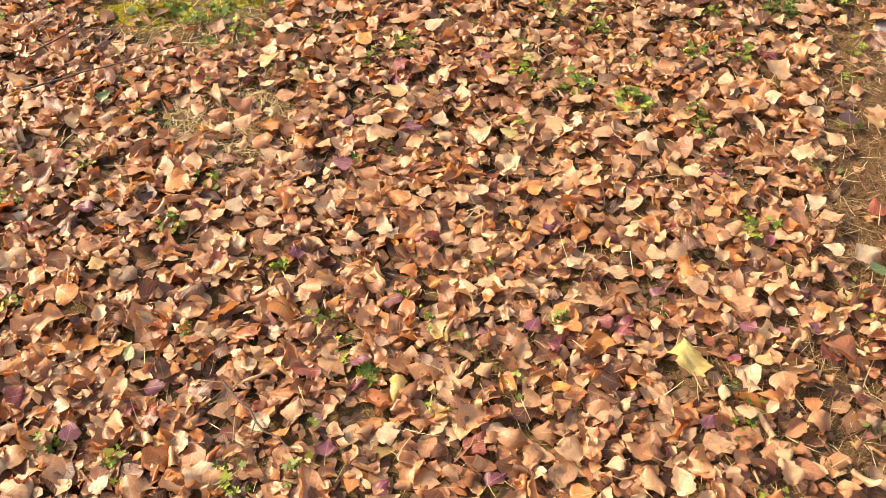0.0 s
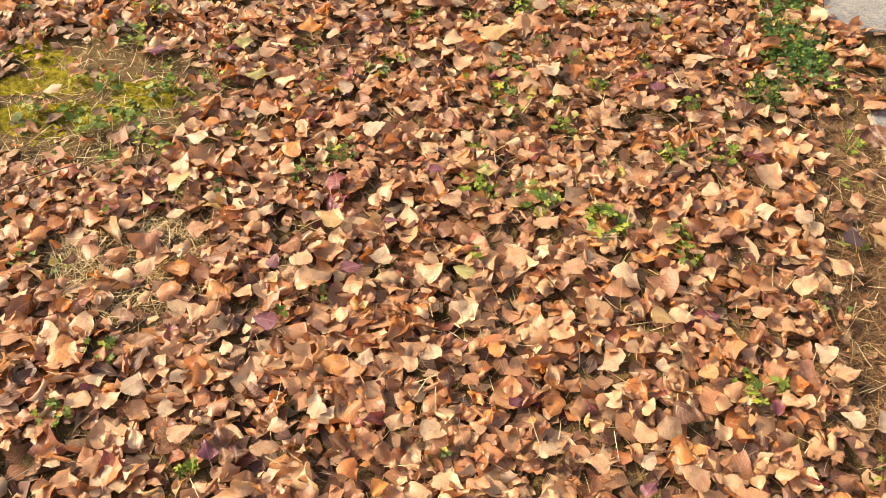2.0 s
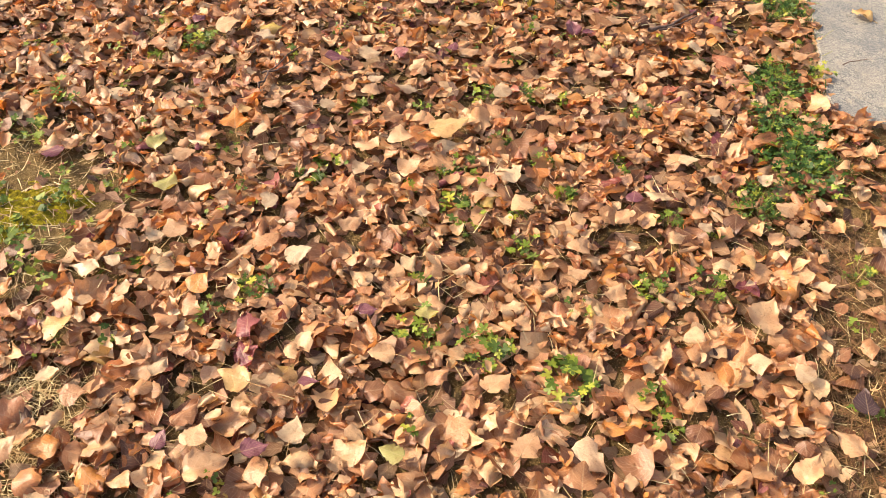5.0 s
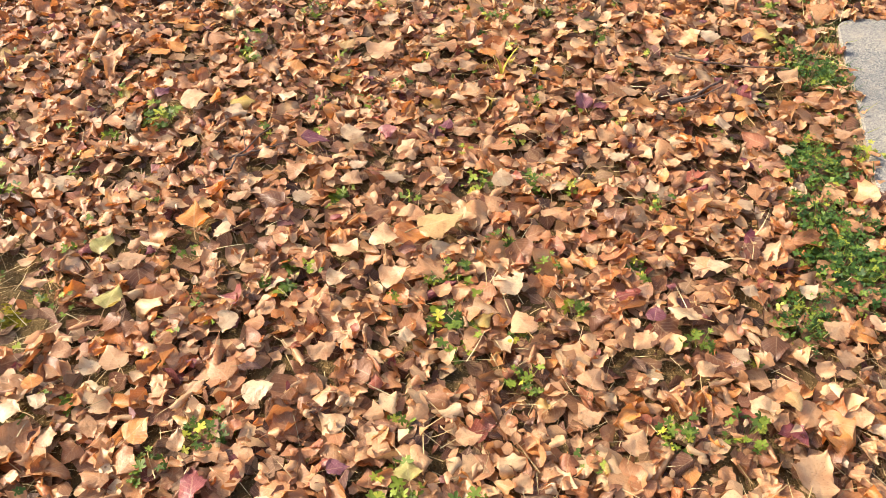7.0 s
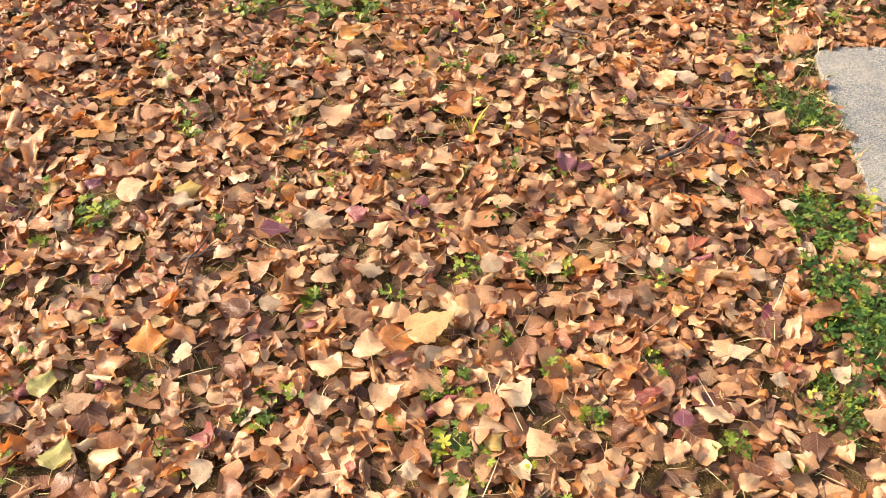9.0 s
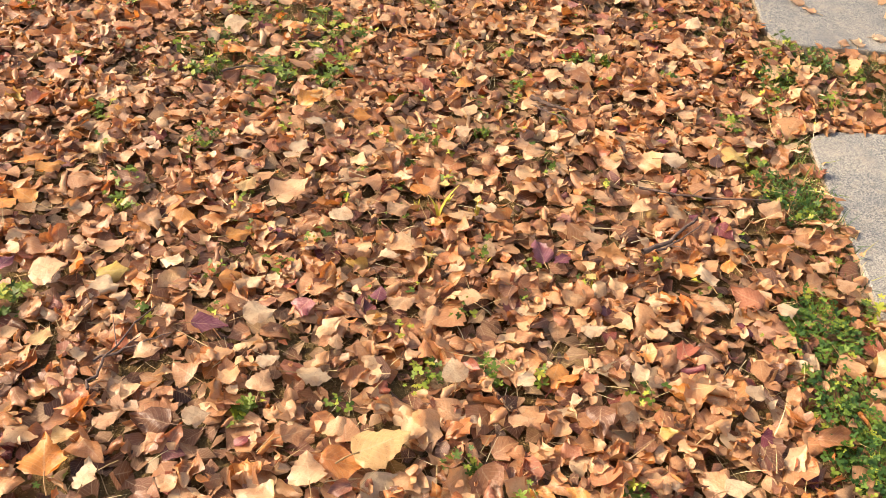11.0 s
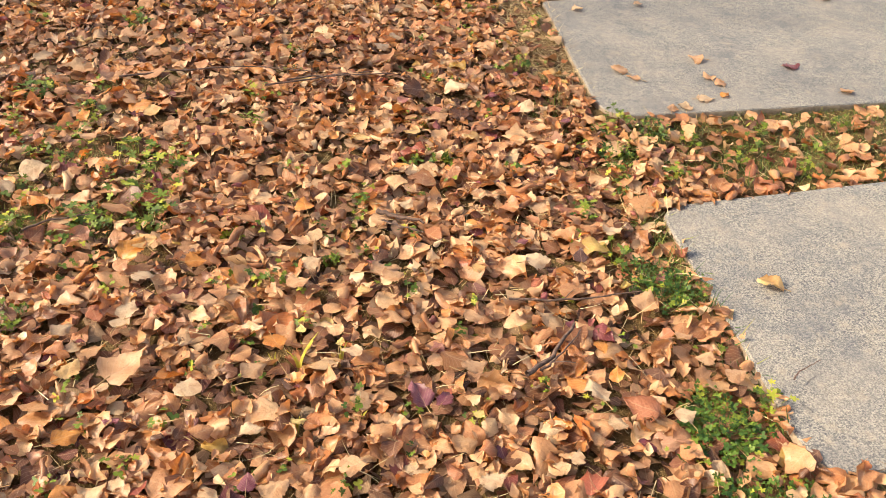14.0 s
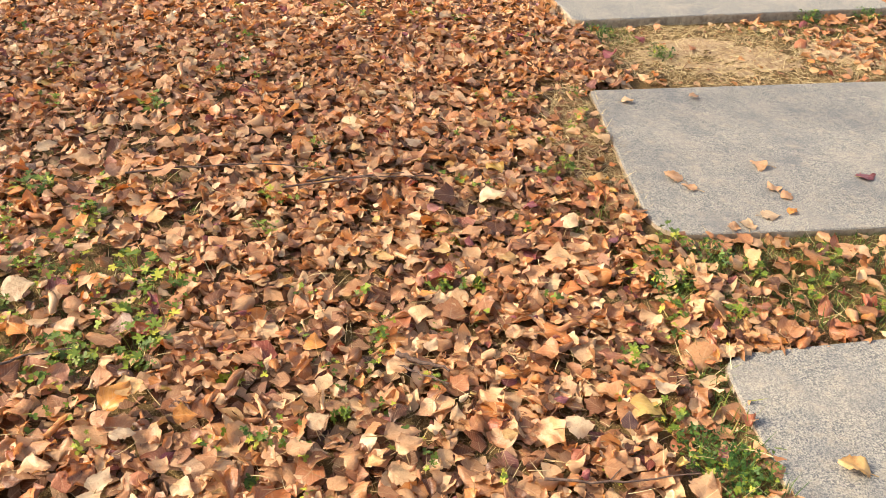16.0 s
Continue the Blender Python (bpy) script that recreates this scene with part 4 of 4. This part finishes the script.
twig((-0.54, 4.08), (-0.48, 4.12), (-0.39, 4.13))
twig((-0.41, 0.99), (-0.29, 0.90), (-0.22, 0.87))
twig((-0.53, 2.96), (-0.52, 3.04), (-0.47, 3.18))
twig((0.31, 4.03), (0.36, 4.00), (0.41, 3.97))
twig((1.09, 3.36), (1.13, 3.38), (1.18, 3.40), thick=0.0018, height=0.016, shoots=0)

for x, y, width in ((-1.20, 2.30, 0.08), (-1.10, 2.33, 0.07), (-1.02, 2.28, 0.08), (-0.95, 2.36, 0.09), (-0.90, 2.47, 0.07), (-1.05, 2.47, 0.08), (-0.86, 2.26, 0.06),
                    (-0.62, 4.12, 0.08), (-0.47, 4.08, 0.07), (-0.60, 4.36, 0.08), (-0.70, 4.26, 0.07)):
    weed(x, y, width, True)
for x, y in ((1.40, 4.25), (1.55, 4.40), (1.70, 4.30), (1.85, 4.42), (2.00, 4.28), (2.15, 4.38), (1.30, 4.35), (1.95, 4.17), (1.60, 4.18), (2.3, 4.27), (1.48, 4.31)):
    weed(x, y, 0.075)

for spare in WEEDS:
    for child in list(spare.children_recursive):
        bpy.data.objects.remove(child)
    bpy.data.objects.remove(spare)


# ---- more whole leaves that lie on top along the walk ----
top_rng = random.Random(77)
added = 0
while added < 85:
    x, y = top_rng.uniform(-0.85, 0.85), top_rng.uniform(0.9, 5.3)
    if all((x - tx) ** 2 + (y - ty) ** 2 > (r + 0.045) ** 2 for tx, ty, r, _ in TAKEN):
        fallen_leaf(top_rng.choice(("tan", "tan", "tan", "rust", "rust", "honey", "orange", "pale")), x, y, top_rng.uniform(0.048, 0.072), top_rng.uniform(0, 360))
        added += 1


# ---- grass, straw and needles ----
def blade_shape(bend, width):
    u = np.linspace(0, 1, 5)
    w = width * (1 - u ** 2 * 0.92)
    x, z = np.sin(bend * u) / bend, (1 - np.cos(bend * u)) / bend
    p = np.stack([np.stack([x, -w / 2, z], 1), np.stack([x, w / 2, z], 1)], 1).reshape(-1, 3)
    return p, np.zeros((10, 2)), grid_quads(5, 2)


def strew(name, count, areas, length, rise, height, material, label, category, width=0.035, seed=0):
    """Blades strewn over areas (x, y, half widths, weight); rise: mean upward tilt in degrees."""
    rng = np.random.default_rng(seed)
    weights = np.array([a[4] for a in areas], float)
    pick = rng.choice(len(areas), count, p=weights / weights.sum())
    ar = np.array(areas)[pick]
    r, a = np.sqrt(rng.random(count)), rng.uniform(0, 2 * math.pi, count)
    x, y = ar[:, 0] + ar[:, 2] * r * np.cos(a), ar[:, 1] + ar[:, 3] * r * np.sin(a)
    keep = ~on_slab(x, y, 0.005)
    x, y = x[keep], y[keep]
    n = len(x)
    z = soil_height(x, y) + height * rng.random(n)
    shapes = [blade_shape(b, width) for b in (-1.2, -0.7, -0.3, 0.3, 0.6)]
    tilt = -np.abs(np.radians(rise) * (1 + 0.5 * rng.standard_normal(n)))
    me = scatter(name, shapes, np.stack([x, y, z], 1), length * rng.uniform(0.5, 1.4, n), rng.uniform(-0.5, 0.5, n), tilt, rng.uniform(0, 6.3, n), rng)
    return tagged(part(name, me, material), label, category, kind="stuff")


strew("green_grass", 20000, ((1.9, 4.32, 0.85, 0.24, 6), (1.05, 3.75, 0.08, 0.45, 1.2), (1.13, 4.32, 0.12, 0.2, 0.6), (1.6, 2.95, 0.5, 0.2, 0.4), (1.05, 3.05, 0.1, 0.15, 0.6), (0.95, 4.55, 0.1, 0.2, 0.3),
                            (-0.48, 4.3, 0.28, 0.3, 0.7), (-0.45, 5.1, 0.35, 0.3, 0.5), (1.3, 6.05, 0.25, 0.12, 0.5), (2.4, 6.12, 0.4, 0.1, 0.4)),
      0.019, 42, 0.004, grass_mat, "short green and yellowing grass along the slabs", "grass", 0.10, 1)
strew("grass_tufts", 420, ((1.02, 3.80, 0.06, 0.30, 2), (1.03, 3.45, 0.05, 0.25, 1), (1.0, 4.4, 0.12, 0.2, 0.5), (1.35, 4.2, 0.2, 0.08, 0.6), (0.95, 4.75, 0.06, 0.12, 0.4)), 0.055, 42, 0.004, grass_mat, "longer dark green grass tufts beside the slabs", "grass", 0.045, 7)
strew("dry_straw", 16000, ((-0.95, 2.25, 0.40, 0.5, 0.55), (-0.72, 1.84, 0.22, 0.18, 0.7), (0.8, 1.2, 0.25, 0.3, 0.25), (1.0, 2.05, 0.14, 0.65, 0.2), (1.85, 5.85, 0.8, 0.33, 2.8), (1.06, 5.1, 0.12, 0.45, 1.0),
                          (1.9, 4.32, 0.8, 0.24, 0.35), (1.7, 2.95, 0.6, 0.22, 0.3), (0.0, 3.5, 1.4, 3.0, 1.6)),
      0.055, 7, 0.010, straw_mat, "pale dead grass stalks lying on the soil", "dry grass", 0.030, 2)
strew("brown_needles", 16000, ((1.0, 2.05, 0.15, 0.65, 6.0), (1.05, 5.1, 0.12, 0.45, 1.5), (0.8, 1.2, 0.25, 0.3, 2.2), (1.7, 5.8, 0.7, 0.3, 1.0), (1.3, 3.05, 0.4, 0.15, 0.8), (0.0, 3.5, 1.4, 3.0, 1.5)),
      0.05, 6, 0.012, needle_mat, "thin brown needles and stalks scattered on soil", "needles", 0.036, 3)


strew("loose_stalks", 3200, ((0.0, 3.5, 1.5, 3.1, 3), (0.4, 2.0, 0.9, 1.2, 1), (0.5, 4.2, 0.8, 1.2, 1)), 0.060, 4, 0.045, straw_mat, "loose dry leaf stalks and straw on the litter", "dry stalks", 0.026, 4)


# ---- single yellowing grass sprigs that stand up from the leaves ----
sprig_mat = plant_material("yellow_grass", ((0, (0.50, 0.46, 0.06)), (0.6, (0.62, 0.54, 0.10)), (1, (0.60, 0.48, 0.20))), 0.35, 0.5, single=True)


def grass_sprig(x, y, height, blades, seed):
    rng = np.random.default_rng(seed)
    root = new("grass_sprig")
    root.location = (x, y, float(soil_height(x, y)))
    for k in range(blades):
        a, lean, tall = rng.uniform(0, 6.3), rng.uniform(0.08, 0.45), height * rng.uniform(0.6, 1.05)
        s = np.linspace(0, 1, 6)
        mid = np.stack([np.sin(lean * s) * s * tall * math.cos(a), np.sin(lean * s) * s * tall * math.sin(a), tall * s * np.cos(0.6 * lean * s)], 1)
        w = (0.0034 * (1 - s ** 2) + 0.0005)[:, None] * np.array((-math.sin(a + 0.6), math.cos(a + 0.6), 0.15))
        part("blade", mesh_from("blade", np.stack([mid - w, mid + w], 1).reshape(-1, 3), grid_quads(6, 2)), sprig_mat, root)
    tagged(root, "yellowing grass sprig standing up between dry leaves", "grass", "yellow grass sprigs")


for k, (x, y, height, blades) in enumerate(((0.08, 3.57, 0.115, 3), (0.095, 3.61, 0.065, 5), (0.17, 3.59, 0.06, 4), (0.065, 3.40, 0.055, 6), (0.19, 3.41, 0.05, 4), (0.425, 3.37, 0.05, 5), (0.03, 3.59, 0.05, 4))):
    grass_sprig(x, y, height, blades, k)


# ---- sprigs of clover among the leaves ----
def build_clover():
    rng = np.random.default_rng(41)
    shapes = [leaflet(3, rng) for _ in range(3)] + [leaflet(5, rng, True) for _ in range(4)]
    n = 620
    cx, cy = rng.uniform(-1.6, 1.15, n), rng.uniform(0.5, 6.4, n)
    patch = np.sin(2.7 * cx + 1.1) * np.sin(2.1 * cy + 0.6) + 0.6 * np.sin(6.1 * cx - 3.0 * cy)
    ok = rng.random(n) < np.clip(0.45 + 0.5 * patch, 0.15, 1)
    cx, cy = cx[ok], cy[ok]
    # more of them on the mossy thin place
    cx = np.concatenate([cx, -0.97 + 0.17 * rng.standard_normal(24), -0.48 + 0.19 * rng.standard_normal(34)])
    cy = np.concatenate([cy, 2.45 + 0.20 * rng.standard_normal(24), 4.28 + 0.17 * rng.standard_normal(34)])
    k = rng.integers(4, 11, len(cx))
    x = np.repeat(cx, k) + 0.016 * rng.standard_normal(k.sum())
    y = np.repeat(cy, k) + 0.016 * rng.standard_normal(k.sum())
    m = ~on_slab(x, y, -0.01)
    x, y = x[m], y[m]
    z = rng.uniform(0.0, 0.026, len(x)) + bank(x)
    t = 0.4 * rng.standard_normal((2, len(x)))
    me = scatter("clover_sprigs", shapes, np.stack([x, y, z], 1), rng.uniform(0.006, 0.013, len(x)), t[0], t[1], rng.uniform(0, 6.3, len(x)), rng)
    tagged(part("clover_sprigs", me, weed_mat), "tiny green clover and lobed weed leaves peeping through the litter", "clover", kind="stuff")


build_clover()


# ---- crumbs of leaves and soil ----
def build_crumbs():
    rng = np.random.default_rng(31)
    shapes = [leaf_shape(rng, 3, 3, rng.uniform(-1.5, 1.5), rng.uniform(-1, 1), 0.2, False) for _ in range(10)]
    n = 16000
    x, y = rng.uniform(-1.7, 2.9, n), rng.uniform(0.4, 6.7, n)
    keep = ~on_slab(x, y, 0.0) & (rng.random(n) < np.maximum(0.25, 1.1 - cover(x, y)))
    x, y = x[keep], y[keep]
    n = len(x)
    P = np.stack([x, y, soil_height(x, y) + rng.uniform(0.001, 0.006, n)], 1)
    me = scatter("leaf_crumbs", shapes, P, rng.uniform(0.007, 0.022, n), 0.3 * rng.standard_normal(n), 0.3 * rng.standard_normal(n), rng.uniform(0, 6.3, n), rng)
    tagged(part("leaf_crumbs", me, weathered_shaded_mat), "small broken bits of dry leaves on bare soil", "leaf crumbs", kind="stuff")


build_crumbs()


# ---- the leaf litter ----
def layer(rng, x0, x1, y0, y1, step):
    nx, ny = int((x1 - x0) / step), int((y1 - y0) / step)
    X, Y = np.meshgrid(x0 + (np.arange(nx) + 0.5) * step, y0 + (np.arange(ny) + 0.5) * step, indexing="ij")
    x = (X + rng.uniform(-0.6, 0.6, X.shape) * step).ravel()
    y = (Y + rng.uniform(-0.6, 0.6, X.shape) * step).ravel()
    keep = (rng.random(len(x)) < cover(x, y)) & ~on_slab(x, y, 0.012) & ~((y > 4.4) & on_slab(x, y, -0.022))
    return x[keep], y[keep]


pit_rng = np.random.default_rng(61)
PITS = [(pit_rng.uniform(-1.6, 1.0), pit_rng.uniform(0.5, 5.6), pit_rng.uniform(0.018, 0.048), 0.12) for _ in range(620)]    # small holes in the cover


def clear_of(rng, x, y):
    """Drops upper leaves where plants and single leaves show."""
    keep = np.ones(len(x), bool)
    roll = rng.random(len(x))
    for tx, ty, r, share in TAKEN + PITS:
        keep &= ~(((x - tx) ** 2 + (y - ty) ** 2 < r * r) & (roll > share))
    return keep


def build_litter():
    rng = np.random.default_rng(11)
    flat = [leaf_shape(rng, 9, 6, rng.uniform(-0.5, 0.5), rng.uniform(-0.5, 0.5), 0.10, k % 4 == 0, rng.uniform(-0.25, 0.25)) for k in range(44)]
    curled = [leaf_shape(rng, 9, 6, rng.choice((-1, 1, 1)) * rng.uniform(0.6, 3.0), rng.uniform(-1.0, 1.0), 0.11, k % 3 == 0, rng.uniform(-0.5, 0.5)) for k in range(40)]
    under = [leaf_shape(rng, 5, 4, rng.uniform(-1, 1), rng.uniform(-0.6, 0.6), 0.09, False, rng.uniform(-0.3, 0.3)) for k in range(30)]
    coarse = [leaf_shape(rng, 3, 3, rng.uniform(-1, 1), rng.uniform(-0.7, 0.7), 0.06, False) for _ in range(12)]
    # lowest leaves, in colours that already hold the gaps' shade
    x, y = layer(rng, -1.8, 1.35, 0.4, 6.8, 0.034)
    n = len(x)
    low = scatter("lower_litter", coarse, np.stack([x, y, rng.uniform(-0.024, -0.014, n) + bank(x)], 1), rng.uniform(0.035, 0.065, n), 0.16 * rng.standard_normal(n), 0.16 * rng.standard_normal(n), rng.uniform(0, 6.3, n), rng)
    tagged(part("lower_litter", low, decayed_shaded_mat), "flattened older leaves under the top litter, gap shade in their colour", "leaf litter", kind="stuff")
    def top_layer(x, y, low, high, tilt, mean, spread):
        n = len(x)
        P = np.stack([x, y, rng.uniform(low, high, n) + bank(x)], 1)
        return P, np.clip(mean * np.exp(spread * rng.standard_normal(n)), 0.022, 0.084), tilt * rng.standard_normal(n), tilt * rng.standard_normal(n), rng.uniform(0, 6.3, n)

    x, y = layer(rng, -1.8, 1.35, 0.4, 6.8, 0.034)
    k = clear_of(rng, x, y)
    me = scatter("middle_litter", under, *top_layer(x[k], y[k], -0.015, -0.002, 0.20, 0.046, 0.30), rng)
    tagged(part("middle_litter", me, weathered_shaded_mat), "dry brown leaves half buried under newer ones", "leaf litter", kind="stuff")
    x, y = layer(rng, -1.8, 1.35, 0.4, 6.8, 0.0328)
    k = clear_of(rng, x, y)
    near = top_layer(x[k], y[k], -0.004, 0.012, 0.26, 0.0430, 0.34)
    x, y = layer(rng, 1.35, 3.2, 0.5, 7.6, 0.034)       # the gaps between the slabs
    gaps = top_layer(x, y, -0.018, -0.004, 0.28, 0.044, 0.30)
    me = scatter("leaf_litter", flat + curled, *(np.concatenate(v) for v in zip(near, gaps)), rng)
    # broken and rolled scraps lodged between the leaves
    scraps = [leaf_shape(rng, 4, 3, rng.uniform(-2.2, 2.2), rng.uniform(-1.2, 1.2), 0.16, False) for _ in range(20)]
    x, y = layer(rng, -1.7, 1.2, 0.5, 6.6, 0.048)
    k = clear_of(rng, x, y)
    x, y = x[k], y[k]
    n = len(x)
    Q = np.stack([x, y, rng.uniform(-0.002, 0.018, n) + bank(x)], 1)
    extra = scatter("leaf_scraps", scraps, Q, rng.uniform(0.014, 0.034, n), 0.5 * rng.standard_normal(n), 0.5 * rng.standard_normal(n), rng.uniform(0, 6.3, n), rng)
    tagged(part("leaf_scraps", extra, litter_mat), "small torn and rolled scraps of dry brown leaves", "leaf scraps", kind="stuff")
    tagged(part("leaf_litter", me, litter_mat), "thick layer of dry tan and brown curled autumn leaves", "leaf litter", kind="stuff")
    # further out, beyond the walk
    x, y = layer(rng, -6.5, 7.5, -4.0, 12.0, 0.041)
    away = np.hypot((x - 0.4) / 1.0, (y - 3.5) / 1.2)
    thin = rng.random(len(x)) < np.clip(1.75 - away / 3.4, 0, 1)
    out = (x < -1.8) | (x > 3.2) | (y < 0.4) | (y > 7.6) | ((y > 6.8) & (x < 1.35)) | ((y < 0.5) & (x > 1.35))
    out &= thin
    x, y = x[out], y[out]
    n = len(x)
    P = np.stack([x, y, rng.uniform(-0.02, 0.0, n) + bank(x)], 1)
    me = scatter("leaf_litter_beyond", coarse, P, 0.062 * np.exp(0.28 * rng.standard_normal(n)), 0.25 * rng.standard_normal(n), 0.25 * rng.standard_normal(n), rng.uniform(0, 6.3, n), rng)
    tagged(part("leaf_litter_beyond", me, litter_mat), "dry fallen leaves spreading beyond the path", "leaf litter", kind="stuff")


build_litter()


# ---- half-bare trees towards the sun, whose crowns break its light ----
tree_leaf_mat = plant_material("yellowing_tree_leaves", ((0, (0.16, 0.20, 0.04)), (0.5, (0.40, 0.32, 0.07)), (1, (0.44, 0.22, 0.06))), 0.3)


def build_tree(x, y, height, spread, leaves, seed):
    rng = np.random.default_rng(seed)
    tree = new("poplar_tree")
    tree.location = (x, y, -0.03)
    fork = 0.22 * height
    t = np.linspace(0, 1, 10)
    trunk = np.stack([0.10 * np.sin(3 * t + seed), 0.08 * np.sin(2.3 * t), t * fork], 1)
    v, q = tube(trunk, 0.12 - 0.06 * t, 10)
    part("trunk", mesh_from("trunk", v, q), bark_mat, tree)
    tips = []
    for k in range(22):         # slender limbs that rise steeply beside the stem
        a = k * 2.4 + rng.uniform(-0.4, 0.4)
        reach, rise = spread * rng.uniform(0.25, 1.0), (height - fork) * rng.uniform(0.5, 1.0)
        base = trunk[-1 - k % 5]
        s = np.linspace(0, 1, 9)[:, None]
        path = base + s ** 0.55 * reach * np.array((math.cos(a), math.sin(a), 0)) + s * np.array((0, 0, rise)) + 0.05 * s * rng.standard_normal((9, 3))
        v, q = tube(path, np.linspace(0.034, 0.009, 9), 6)
        part("limb", mesh_from("limb", v, q), bark_mat, tree)
        for i in range(3, 9):   # and side twigs
            d = np.array((math.cos(a + i * 2.1), math.sin(a + i * 2.1), 1.1)) * rng.uniform(0.2, 0.45)
            v, q = tube([path[i], path[i] + 0.5 * d + (0, 0, 0.04), path[i] + d], (0.010, 0.007, 0.003), 5)
            part("branch", mesh_from("branch", v, q), bark_mat, tree)
            tips += [path[i] + 0.5 * d, path[i] + d]
    tips = np.array(tips)
    at = tips[rng.integers(0, len(tips), leaves)] + rng.standard_normal((leaves, 3)) * (0.20, 0.20, 0.16)
    shapes = [leaf_shape(rng, 3, 3, 0.5, 0.4, 0.05, False) for _ in range(6)]
    me = scatter("crown", shapes, at, rng.uniform(0.06, 0.10, leaves), rng.uniform(-1.2, 1.2, leaves), rng.uniform(-1.2, 1.2, leaves), rng.uniform(0, 6.3, leaves), rng)
    part("crown", me, tree_leaf_mat, tree)
    return tagged(tree, "half-bare autumn poplar whose crown shades the path", "tree", "shade trees")


build_tree(-9.4, 6.6, 11.5, 1.1, 240, 2)
build_tree(-9.8, 9.4, 12.0, 1.0, 240, 3)
